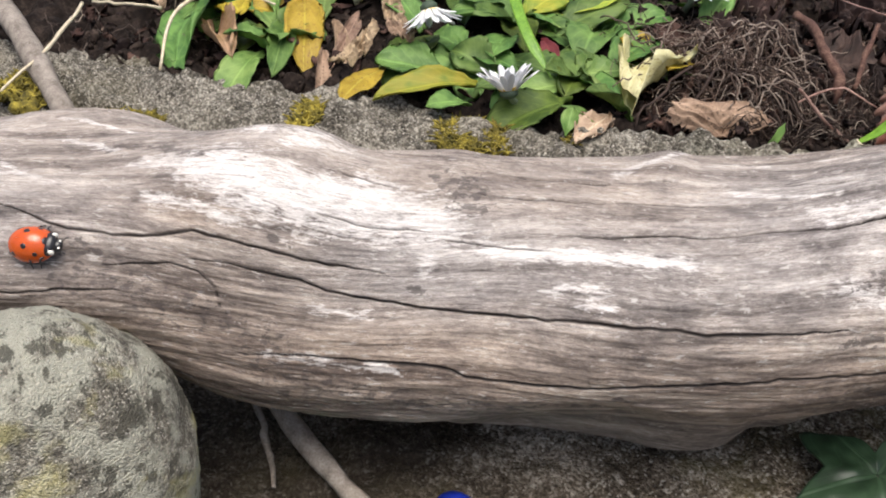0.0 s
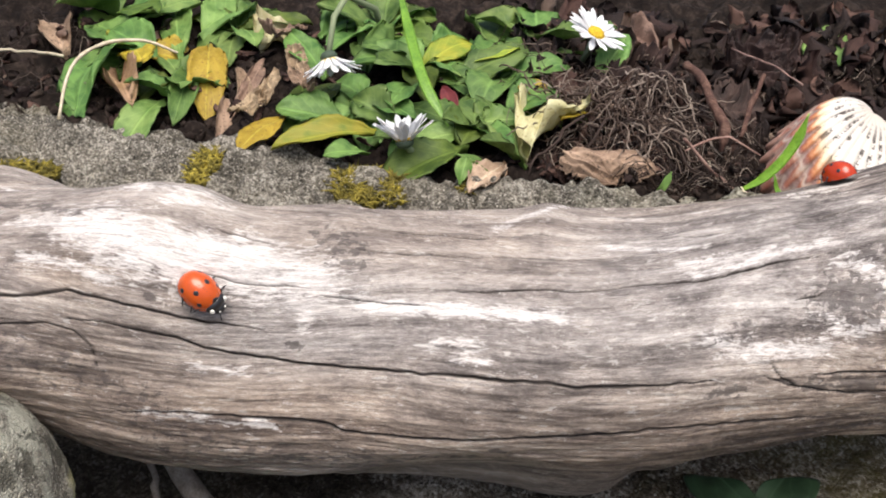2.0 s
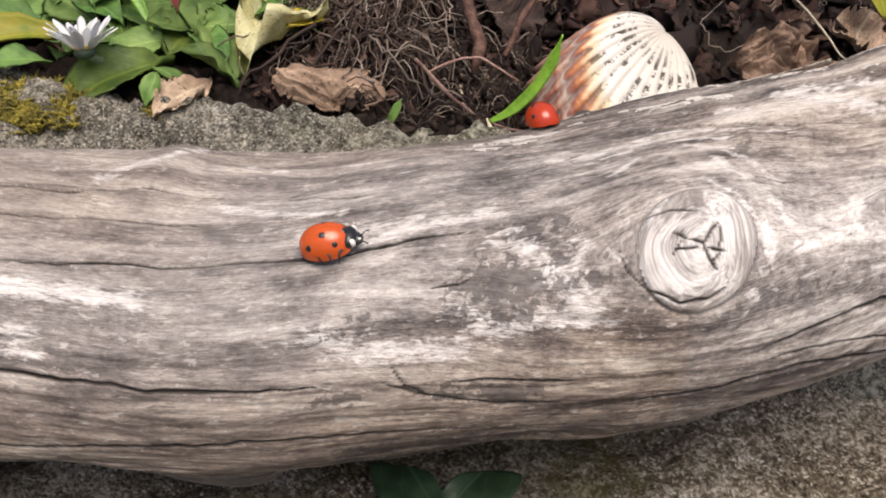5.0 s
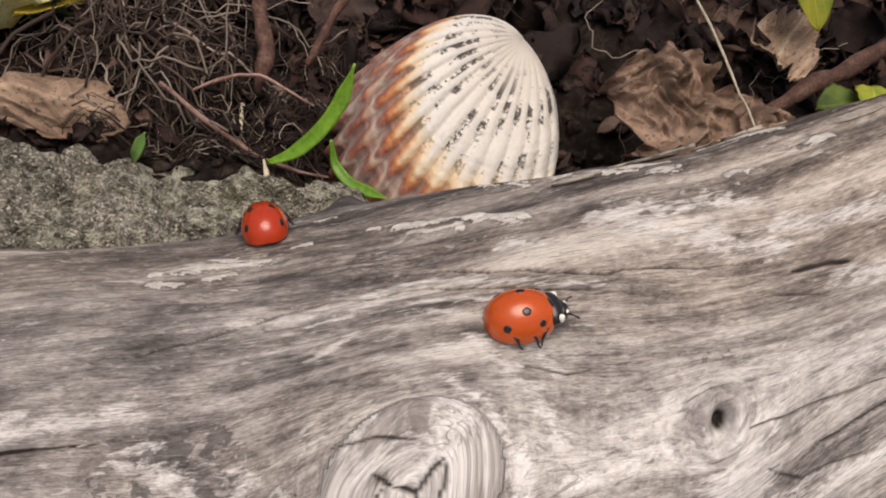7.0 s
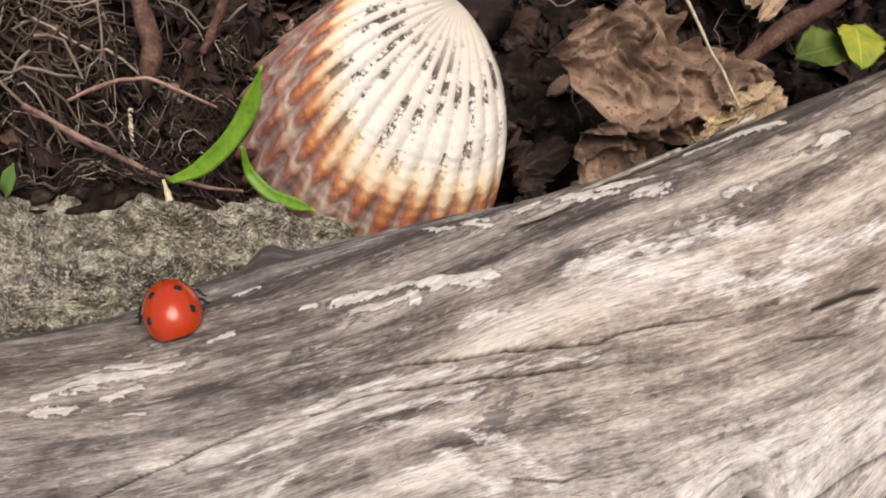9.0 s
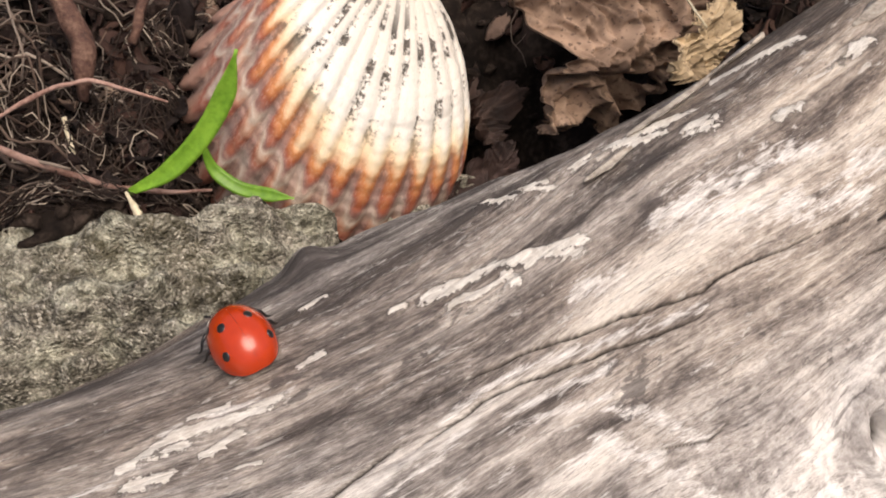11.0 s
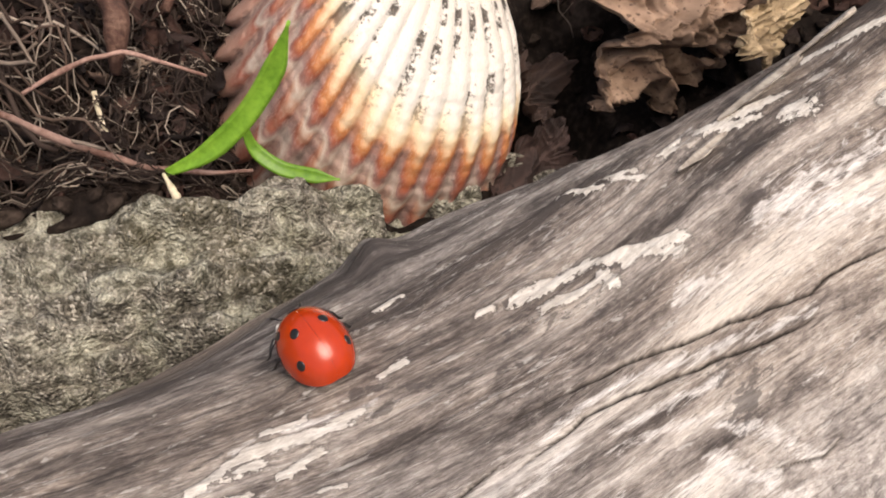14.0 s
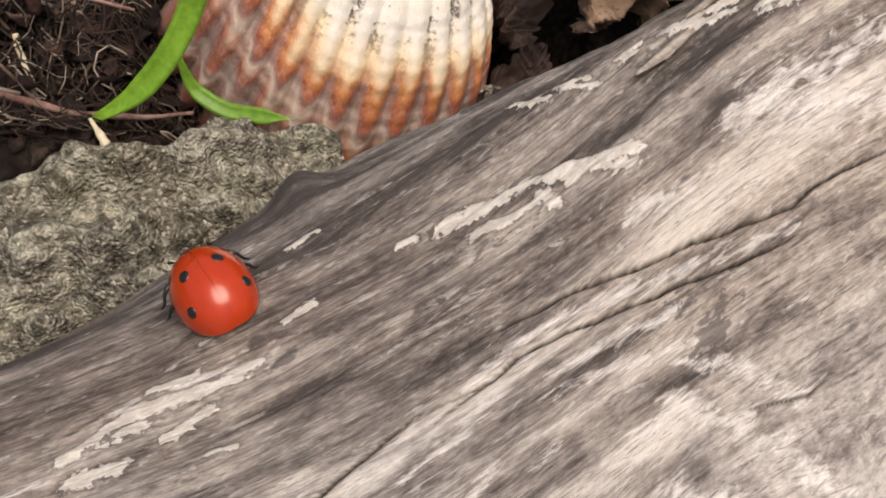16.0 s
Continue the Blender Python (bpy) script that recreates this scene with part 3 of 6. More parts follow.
pale(0.0354, (7.56, 80.5), (7.81, 77.7), (8.07, 77.8), (8.39, 80.2), (8.89, 84.4), (9.24, 85.8))
pale(0.0342, (7.87, 87.9), (8.18, 89.2), (8.44, 91.2))
pale(0.0188, (8.03, 84.9), (8.12, 85.1))
pale(0.0398, (8.18, 98.6), (8.43, 99.4))
pale(0.0272, (7.72, 95.1), (7.81, 94.5))
pale(0.0228, (9.04, 97), (9.18, 98))
pale(0.1113, (9.47, 71.9), (9.83, 76.2))
pale(0.0915, (10.01, 78.1), (10.56, 85.6))
pale(0.0668, (8.61, 70.2), (8.74, 71.2))
pale(0.09, (-2.0, 83), (-1.5, 84), (-1.1, 81))
pale(0.05, (-5.6, 118), (-4.6, 110))
pale(0.06, (-1.65, 173), (-0.7, 171), (-0.25, 169))
pale(0.08, (4.4, 104), (5.4, 106))
pale(0.10, (11.1, 100), (12.2, 103))
pale(0.10, (10.6, 80), (11.8, 84))
# flakes of bark
chip(0.0275, (7.75, 53.5), (7.92, 53.7), (8.05, 54.7))
chip(0.0236, (7.85, 58), (8.02, 59.1))
chip(0.0275, (8.12, 55.1), (8.29, 57), (8.5, 59.4), (8.67, 61.3))
chip(0.0446, (9.74, 53.9), (9.83, 55.3))
chip(0.0267, (9.29, 44.9), (9.57, 46.7), (9.83, 48.7))
chip(0.0236, (10.19, 43.3), (10.47, 47.4), (10.76, 50.4))
chip(0.013, (8.27, 37.7), (8.48, 42.1))
chip(0.0112, (8.56, 40.7), (8.71, 43.1))
chip(0.0113, (8.94, 42.9), (9.07, 42.7))
chip(0.0299, (10.93, 61.2), (11.02, 61.6))
chip(0.0293, (10.28, 63.5), (10.37, 64))
chip(0.0273, (6.03, 61.6), (6.12, 60.4), (6.22, 58.7), (6.32, 57.9), (6.46, 58.8))
chip(0.0187, (6.4, 55.5), (6.54, 56), (6.59, 55.5))
chip(0.0323, (6.57, 59.6), (6.69, 60.3), (6.77, 59.5), (6.82, 59.7))
chip(0.0225, (6.43, 65.5), (6.53, 64.5), (6.6, 63.3))
chip(0.0271, (6.22, 60.7), (6.35, 61.5))
chip(0.0153, (6.57, 71.4), (6.66, 72.1))
chip(0.0168, (7, 54.4), (7.11, 53.8))
chip(0.0198, (7.82, 54.7), (7.94, 54.3))
chip(0.0172, (7.86, 58.3), (7.99, 59.2), (8.14, 59.2))
chip(0.0222, (8.2, 62.2), (8.18, 58.4))
chip(0.0252, (8.34, 58.4), (8.47, 60.3), (8.61, 63))
chip(0.0099, (7.54, 52.3), (7.6, 52.6))
chip(0.0111, (8.58, 42.2), (8.74, 45.6))
chip(0.0114, (8.9, 43.3), (9.06, 44.8))
chip(0.0138, (8.28, 36.9), (8.44, 42.2))
chip(0.0232, (9.23, 44.2), (9.46, 48.3), (9.59, 49.6))
chip(0.0263, (6.04, 65.8), (6.2, 66.9))
chip(0.013, (7.1, 39.4), (7.24, 39.3))
# mildew
stain(0.0769, .6, (-3.61, 92.6), (-3.04, 94.1), (-2.61, 97.5))
stain(0.0578, .4, (-4.28, 102.4), (-3.98, 106.9))
stain(0.0425, .6, (-3.7, 142.3), (-3.46, 143.8))
stain(0.1341, .6, (0.41, 89.7), (0.5, 99.6))
stain(0.0664, .4, (0.64, 103), (0.65, 105.4))
stain(0.0389, 1, (-0.04, 136.2), (-0, 137.1))
stain(0.0314, .8, (-1.58, 125.8), (-1.49, 126.3))
stain(0.1688, .9, (6.2, 131.7), (6.44, 137.8))
stain(0.0775, .6, (6.05, 137.3), (5.91, 140.5))
stain(0.0463, .8, (6.4, 118.9), (6.56, 119.1))
stain(0.0597, .7, (6.73, 116.2), (6.74, 119.2))
stain(0.0445, .6, (4.74, 137.9), (5.03, 139.6))
stain(0.0841, .8, (5.92, 163.7), (6.46, 167.8))
stain(0.0636, .6, (4.72, 156.6), (4.98, 157.3))
stain(0.0642, .45, (2.38, 154.3), (2.51, 157.3))
stain(0.033, .8, (2.32, 174.3), (2.41, 176.1))
stain(0.0723, .6, (-1.5, 189.6), (-1.42, 192.6))
stain(0.1169, .4, (-1.81, 180.4), (-1.2, 186.9))
stain(0.0398, .6, (0.72, 180.7), (0.82, 182.7))
stain(0.0667, .9, (6.4, 132.2), (6.49, 134))
stain(0.0711, .7, (6.14, 134.2), (6.23, 135.1))
stain(0.0973, .5, (6.08, 140.9), (6.27, 144.4))
stain(0.0397, .9, (7.06, 135.5), (7.14, 137))
stain(0.0267, .8, (6.78, 127.6), (6.83, 130.7))
stain(0.0479, .5, (4.91, 134.1), (4.98, 135.2))
stain(0.0445, .6, (8.56, 85.6), (8.66, 90.8))
stain(0.0356, .6, (8.4, 148.2), (8.45, 149.1))
stain(0.0737, .4, (9.02, 143), (9.46, 143.5))
stain(0.0565, .5, (9.97, 147.5), (9.72, 148.7))
stain(0.0336, .5, (4.08, 83.4), (4.22, 83.4))
stain(0.0247, .6, (4.77, 73), (4.84, 73.5))
stain(0.057, .8, (8.56, 94.9), (8.63, 92.7), (8.67, 90.7))
stain(0.0348, .5, (8.68, 96.1), (8.73, 95.5))
stain(0.0602, .5, (7.62, 58.2), (7.88, 60.2), (8.08, 64.5))
stain(0.0591, .4, (7.55, 65.1), (7.75, 64.6))
stain(0.0336, .5, (10.81, 61.5), (10.63, 59.9))
stain(0.0415, .6, (8.86, 44.2), (9.24, 46.9), (9.66, 45.9))
stain(0.021, .7, (9.13, 63.5), (9.2, 64))
stain(0.0473, .4, (9.67, 99.8), (9.76, 99.7))
stain(0.0741, .4, (9.9, 111.1), (10.08, 112.3))
stain(0.0175, 1, (8.04, 55.5), (8.15, 56.2), (8.27, 58.8))
stain(0.0124, .8, (7.68, 52.5), (7.77, 54))
stain(0.0324, .6, (6.88, 61.2), (6.98, 61))
stain(0.0306, .5, (6.87, 54.8), (7.18, 61.1))
stain(0.0115, .8, (5.99, 56.9), (6.18, 55.9))
stain(0.0364, .6, (9.42, 55.9), (9.2, 49.1), (9, 47.6))
stain(0.0305, .4, (7.21, 59.8), (7.28, 60.7))
# broad dark strokes low on the front, and one beside the nub
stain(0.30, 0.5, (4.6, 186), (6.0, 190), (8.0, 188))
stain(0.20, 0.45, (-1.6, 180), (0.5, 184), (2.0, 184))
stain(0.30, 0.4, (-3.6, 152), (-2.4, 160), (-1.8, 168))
stain(0.12, 0.9, (7.05, 20), (7.2, 24))


# bands of lighter and darker wood along the grain
weathered(0.0683, -.045, (6.84, 66.9), (7.22, 68.6), (7.61, 68.9))
weathered(0.0352, -.055, (7.31, 74.5), (7.68, 75.1), (8.11, 77.1), (8.6, 80.9), (9.22, 86.6))
weathered(0.0437, .06, (7.08, 85.7), (7.43, 82.5), (7.75, 80.4), (8.15, 80.9), (8.71, 84.6), (9.38, 88.7))
weathered(0.0375, -.045, (7.2, 87.9), (7.57, 86), (7.96, 85.1), (8.35, 87.4))
weathered(0.0537, .05, (7.53, 89.7), (7.9, 90.6), (8.29, 92.1), (8.73, 95.3))
weathered(0.0741, -.05, (6.63, 46.8), (7.07, 40.1), (7.64, 40.7), (8.22, 43.5), (8.85, 47.3), (9.43, 55.4))
weathered(0.0463, .03, (7.17, 48.4), (7.84, 48.9), (8.42, 51.4), (9.01, 57.1))
weathered(0.1551, .06, (8.76, 70.3), (9.24, 73.1), (9.77, 75.3))
weathered(0.0623, -.045, (7.27, 98.6), (7.73, 91.6), (8.21, 91.6), (8.56, 100))
weathered(0.1103, -.05, (7.05, 117.5), (7.3, 109.6), (7.56, 104.7))
weathered(0.0706, -.045, (8.71, 88.6), (9.24, 90.5), (9.67, 91.4))
weathered(0.1119, -.045, (9.21, 143.8), (9.96, 145.5))
weathered(0.1535, -.025, (4.42, 123.1), (5.01, 132.1), (5.67, 142.6))
weathered(0.2322, .035, (10.57, 110.9), (11.37, 113.7))
weathered(0.1276, .045, (10.75, 152.7), (11.55, 153))
weathered(0.0567, .04, (8.02, 98.2), (8.5, 106.5), (8.8, 119))
weathered(0.133, -.05, (7.43, 150.8), (7.88, 155.9), (8.33, 157.5))
weathered(0.0974, -.03, (5.98, 136.2), (6.26, 143), (6.52, 141.1))
weathered(0.2293, -.03, (2.69, 151), (3.94, 152.6), (5.26, 162.5))
weathered(0.178, .02, (3.31, 130.7), (4.58, 136.6))
weathered(0.1675, -.02, (1.07, 133.1), (2.04, 133.7), (3, 134.2))
weathered(0.1398, -.03, (-2.58, 155.6), (-2.02, 167.3), (-1.42, 179))
weathered(0.1486, -.015, (0.68, 93.9), (1.76, 97.1), (2.71, 101.1))
weathered(0.1863, .02, (-2.32, 127.8), (-2.7, 125.9))


def build_log():
    xs = np.concatenate([np.linspace(-13, -6.6, 60, endpoint=False), np.linspace(-6.6, 13.6, 840), np.linspace(13.7, 20, 60)])
    ths = np.concatenate([np.linspace(14, 206, 560), np.linspace(208, 372, 60)])
    X, T = np.meshgrid(xs, ths, indexing="ij")
    y, z, R = log_form(X, T)
    g = grain_shift(X, T)
    wob = 0.012*vnoise(X*7, T*S_DEG*7, 3.0, 5) + 0.02*vnoise(X*1.6, T*S_DEG*2, 1.0, 9)
    Tw = T + wob/S_DEG
    split = np.zeros_like(X)
    for width, pts in CRACKS:
        v = 0.85 + 0.35*vnoise(X*2.3, pts[0][0]*3.1, 0.0, 11)
        wide = max(width, 0.0115)*1.25
        split = np.maximum(split, stroke(X, Tw, pts, wide)*np.clip(v, 0.65, 1.1)*min(1, 0.45 + width*45))
    bleach = np.zeros_like(X)
    for width, pts, much in PALE:
        bleach = np.maximum(bleach, much*stroke(X, Tw, pts, width*2.0, False, 0.5))
    flake = np.zeros_like(X)
    for width, pts in CHIPS:
        flake = np.maximum(flake, stroke(X, T, pts, max(width, 0.015)*3.2, False, 0.7))
    stains = np.zeros_like(X)
    for width, pts, much in STAINS:
        stains = np.maximum(stains, much*stroke(X, Tw, pts, width*2.0, False, 0.5)**0.7)
    # broad undulation, fibres and cracks as relief
    R = R + 0.028*fbm(X*0.9, g*2.2, 0.0, 3, 21) + 0.016*fbm(X*1.1, g*9, 0.0, 3, 31) + 0.006*fbm(X*3.0, g*34, 0.0, 2, 41)
    rho = np.hypot(X - KNOT[0], (T - KNOT[1])*S_DEG)
    inside = 1/(1 + np.exp((rho - KNOT_R)/0.03))
    R = R - 0.035*np.exp(-((rho - KNOT_R - 0.01)/0.03)**2)*(0.4 + 0.6*vnoise(X*3, T*0.1, 0.0, 8)**2)
    R = R + inside*0.004*np.sin(rho*64 + 5*vnoise(X*4, T*0.12, 0.0, 14))*(0.5 + vnoise(X*3, T*0.1, 1.0, 18))
    R = R - inside*0.012*np.clip(vnoise(X*5.5, T*S_DEG*5.5, 4.0, 17)*3, 0, 1)*(rho < 0.4)
    r2 = np.hypot((X - TWIG_KNOT[0])*1.35, (T - TWIG_KNOT[1])*S_DEG)
    R = R - 0.20*np.clip(1 - r2/0.14, 0, 1) + 0.05*np.exp(-((r2 - 0.19)/0.06)**2)
    split = np.maximum(split, 0.9*np.clip(1.3 - r2/0.075, 0, 1))
    split = np.maximum(split, 0.40*np.exp(-((rho - KNOT_R - 0.01)/0.02)**2)*np.clip(0.2 + 0.9*vnoise(X*2.2, T*0.07, 0.0, 28) + 0.4*(T > 138), 0, 1))
    R = R - 0.05*np.clip(split, 0, 1)**0.8 + 0.012*np.clip((flake - 0.45)*5, 0, 1)
    # rounded, broken ends
    end = np.clip((X + 13)/0.8, 0.02, 1)*np.clip((20 - X)/0.8, 0.02, 1)
    R = R*np.sqrt(end)
    w = np.radians(T)
    P = np.stack([X, y + R*np.cos(w), z + R*np.sin(w)], -1)
    n, c = X.shape
    idx = np.arange(n*c).reshape(n, c)
    a, b = idx[:-1], idx[1:]
    quads = np.stack([a, np.roll(a, -1, 1), np.roll(b, -1, 1), b], -1).reshape(-1, 4)
    me = bpy.data.meshes.new("driftwood_log")
    me.vertices.add(n*c)
    me.vertices.foreach_set("co", (P*CM).astype(np.float32).ravel())
    me.loops.add(quads.size)
    me.loops.foreach_set("vertex_index", quads.astype(np.int32).ravel())
    me.polygons.add(len(quads))
    me.polygons.foreach_set("loop_start", np.arange(0, quads.size, 4, dtype=np.int32))
    me.polygons.foreach_set("use_smooth", np.ones(len(quads), bool))
    me.update(calc_edges=True)
    ring = np.where(inside > 0.5, 1.0, 0.0)
    G = np.stack([X*(1 - ring) + ring*(3 + 0.35*X + 0.3*vnoise(X*1.5, T*0.05, 0.0, 24)), g*(1 - ring) + ring*(rho*0.24 + 0.02*vnoise(X*3, T*0.1, 0.0, 25)), ring*5.0], -1)
    attribute(me, "grain", G, "FLOAT_VECTOR")
    attribute(me, "pale", np.maximum(bleach*(1 - ring), ring*(0.50 + 0.30*vnoise(X*2.5, T*0.08, 0.0, 26))))
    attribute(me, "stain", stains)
    attribute(me, "chip", flake)
    attribute(me, "crack", np.clip(split*2.6 - 0.35, 0, 1))
    # browner at random and low on the front side
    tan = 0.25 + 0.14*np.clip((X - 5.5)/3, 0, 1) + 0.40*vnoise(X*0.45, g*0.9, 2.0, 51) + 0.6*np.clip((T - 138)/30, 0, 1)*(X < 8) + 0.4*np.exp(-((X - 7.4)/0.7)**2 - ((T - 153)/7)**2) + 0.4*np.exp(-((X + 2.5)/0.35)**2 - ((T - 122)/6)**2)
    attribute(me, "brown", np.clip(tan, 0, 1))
    # tone offset of each stretch, darker along the back and the underside
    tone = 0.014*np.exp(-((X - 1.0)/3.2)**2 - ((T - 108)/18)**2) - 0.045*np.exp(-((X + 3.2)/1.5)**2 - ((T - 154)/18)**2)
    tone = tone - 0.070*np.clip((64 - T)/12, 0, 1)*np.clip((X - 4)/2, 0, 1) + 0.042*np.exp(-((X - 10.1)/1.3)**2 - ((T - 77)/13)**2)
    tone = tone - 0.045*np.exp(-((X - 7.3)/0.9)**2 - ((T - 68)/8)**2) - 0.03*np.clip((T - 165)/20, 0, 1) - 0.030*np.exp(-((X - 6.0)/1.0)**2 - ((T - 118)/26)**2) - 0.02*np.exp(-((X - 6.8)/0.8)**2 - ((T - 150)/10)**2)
    tone = tone + 0.020*np.exp(-((X - 11.2)/1.2)**2 - ((T - 120)/28)**2) - 0.025*np.exp(-((X - 9.2)/0.8)**2 - ((T - 142)/8)**2)
    tone = tone - 0.025*np.exp(-((X - 8.9)/0.7)**2 - ((T - 110)/13)**2) + 0.050*np.exp(-((X - 10.2)/1.1)**2 - ((T - 152)/14)**2)
    for width, pts, much in LANES:
        tone = tone + much*np.minimum(1, 1.6*stroke(X, Tw, pts, width*2.0, False, 0.8))*(0.75 + 0.5*vnoise(X*1.2, g*6, 3.0, 61))
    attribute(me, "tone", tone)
    attribute(me, "wear", (0.70 + 0.30*np.clip((X - 4.0)/2.5, 0, 1))*(1 - ring*0.45))
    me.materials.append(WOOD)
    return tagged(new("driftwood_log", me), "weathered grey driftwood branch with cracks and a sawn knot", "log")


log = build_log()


def bark_flake(x, th, length, width, lift, seed):
    """A thin chip of bark lifting off the log."""
    r = np.random.default_rng(seed)
    U, V = np.meshgrid(np.linspace(-1, 1, 16), np.linspace(-1, 1, 7), indexing="ij")
    half = width*(1 - 0.75*U*U)*(1 + 0.3*vnoise(U*4 + seed, V*2, 0, seed))
    P = np.zeros(U.shape + (3,))
    for i in range(U.shape[0]):
        for j in range(U.shape[1]):
            p, n = log_point(x + length*U[i, j]*0.5, th + half[i, j]*V[i, j]/S_DEG, 0.015 + lift*(0.3 + 0.7*abs(V[i, j])**2)*(0.6 + 0.4*U[i, j]))
            P[i, j] = p
    s = Shape().grid(np.concatenate([P, (P - np.array([0, 0, 0.02]))[:, ::-1][:, 1:-1]], 1), close_v=True, caps=True)
    part("bark_flake", s, BARK, log, "lifting chip of pale bark")


BARK = mottled("pale flaking bark", (0.22, 0.18, 0.15), (0.45, 0.39, 0.33), 5, 0.8, 0.02, c=(0.62, 0.56, 0.48))
for k, (x, th, ln, wd, up) in enumerate([(9.75, 45, 0.75, 0.05, 0.05), (10.45, 41, 0.6, 0.04, 0.06), (11.3, 57, 0.5, 0.06, 0.015), (9.1, 50, 0.4, 0.035, 0.03)]):
    bark_flake(x, th, ln, wd, up, 30 + k)


# ---- ground, kerb stone and soil bed ----
def sheet(name, xs, ys, height, material, label):
    X, Y = np.meshgrid(np.asarray(xs), np.asarray(ys), indexing="ij")
    Z = height(X, Y)
    ob = new(name, Shape().grid(np.stack([X, Y, Z], -1).transpose(1, 0, 2)).mesh(name, material))
    return tagged(ob, label, kind="structure")


def spread(a, b, step, far):
    """Even steps between a and b, then widening strides out to far on both sides."""
    core = np.arange(a, b + step/2, step)
    out = np.geomspace(1.0, far, 14)
    return np.concatenate([a - out[::-1], core, b + out])


def front_height(X, Y):
    return -0.45 + 0.10*fbm(X*0.7, Y*0.7, 0, 3, 61) + 0.07*fbm(X*3.2, Y*3.2, 0, 3, 63) + 0.03*fbm(X*11, Y*11, 0, 2, 67)


KERB_BACK = ([-40, -7.4, -4.8, -1.8, -0.1, 1.0, 2.5, 4.0, 5.5, 7.6, 9.5], [22.0, 15.3, 14.55, 14.1, 13.7, 13.1, 13.0, 12.98, 12.95, 12.95, 12.9])


def soil_height(X, Y):
    z = 1.84 + 0.22*fbm(X*0.55, Y*0.55, 0, 3, 71) + 0.17*fbm(X*2.6, Y*2.6, 0, 3, 73) + 0.05*fbm(X*8, Y*8, 0, 2, 77)
    z = z - 1.3*np.exp(-((X - 9.8)/0.9)**2 - ((Y - 13.7)/0.9)**2)
    z = z - 1.0*np.exp(-((X - 7.75)/0.95)**4 - ((Y - 13.45)/0.62)**4)
    z = z + 0.04*np.clip(Y - 15, 0, 6) + 0.48*np.exp(-((X - 4.7)/1.1)**2 - ((Y - 15.1)/0.9)**2)
    z = z + 0.10*np.abs(fbm(X*1.5, Y*1.5, 0, 4, 79))
    back = np.interp(X, *KERB_BACK)
    return np.where(Y < back - 0.15, np.minimum(z, 0.6), z)


sheet("pavement", spread(-9, 15, 0.075, 20000), np.concatenate([-1.0 - np.geomspace(1, 20000, 14)[::-1], np.arange(-1, 13, 0.075)]), front_height, GROUND_STONE, "dark patchy concrete with moss and pale grit under the log")
sheet("soil", spread(-10, 17, 0.085, 20000), np.concatenate([np.arange(12.2, 21, 0.085), 21 + np.geomspace(1, 20000, 14)]), soil_height, SOIL, "dark crumbly garden soil bed")


def kerb(name, x0, x1, back, top, label, seed, sink=0.0, front=10.9):
    """A rough cast stone with a worn upper edge and a sloping, pitted front."""
    xs = np.concatenate([np.arange(x0, -8, 0.3), np.arange(max(x0, -8), x1 + 0.01, 0.045)])
    prof_v = np.linspace(0, 1, 120)
    X, V = np.meshgrid(xs, prof_v, indexing="ij")
    B = np.interp(X, *back) + 0.10*vnoise(X*1.5, 0.0, 0.0, seed) + 0.05*vnoise(X*5, 1.0, 0.0, seed)
    # back face, flat top, then down the front
    Y = np.where(V < 0.15, B, np.where(V < 0.62, B - (V - 0.15)/0.47*np.maximum(B - front - 1.0, 0.9), B - np.maximum(B - front - 1.0, 0.9) - (V - 0.62)/0.38*1.0))
    Z = np.where(V < 0.15, -0.5 + (top + 0.5)*V/0.15, np.where(V < 0.62, top - 0.30*((V - 0.15)/0.47)**1.6, top - 0.30 - (V - 0.62)/0.38*(top + 0.2)))
    edge = np.exp(-((V - 0.15)/0.05)**2)
    Z = Z - edge*0.10 + (V > 0.1)*(0.09*fbm(X*0.8, Y*0.8, 0, 3, seed + 2) + 0.20*np.abs(fbm(X*1.7, Y*2.6, 0, 4, seed + 3)) + 0.030*fbm(X*7, Y*7, 0, 3, seed + 5) - 0.16*np.clip(fbm(X*1.1 + 7, Y*2.0, 0, 3, seed + 8) - 0.25, 0, 1))
    seam = fbm(X*0.75 + 3, Y*2.3 + Z*1.2, 0, 3, seed + 11)
    Z = Z + (V > 0.1)*(np.clip((X - 3.2)/2.0, 0.35, 1)*0.17*fbm(X*2.4, Y*3.4, 0, 3, seed + 13) + 0.016*fbm(X*16, Y*16, 0, 2, seed + 15) - 0.26*np.exp(-(seam/0.05)**2)*np.clip(0.6 + vnoise(X*0.9, Y*2, 0, seed + 12), 0, 1))
    Z = Z - sink*np.clip((X - x1 + 0.9)/0.9, 0, 1)**2
    ob = new(name, Shape().grid(np.stack([X, Y, Z], -1), caps=True).mesh(name, KERB_STONE))
    return tagged(ob, label, kind="structure")


kerb("kerb_1", -30, 7.95, KERB_BACK, 2.12, "rough weathered concrete edging stone with sandy grains and moss", 81, 0.5)
kerb("kerb_2", 8.0, 22, ([8, 9, 10, 22], [12.95, 13.25, 13.25, 14.5]), 1.32, "lower broken concrete edging stone half hidden in shade", 91, 0.0)


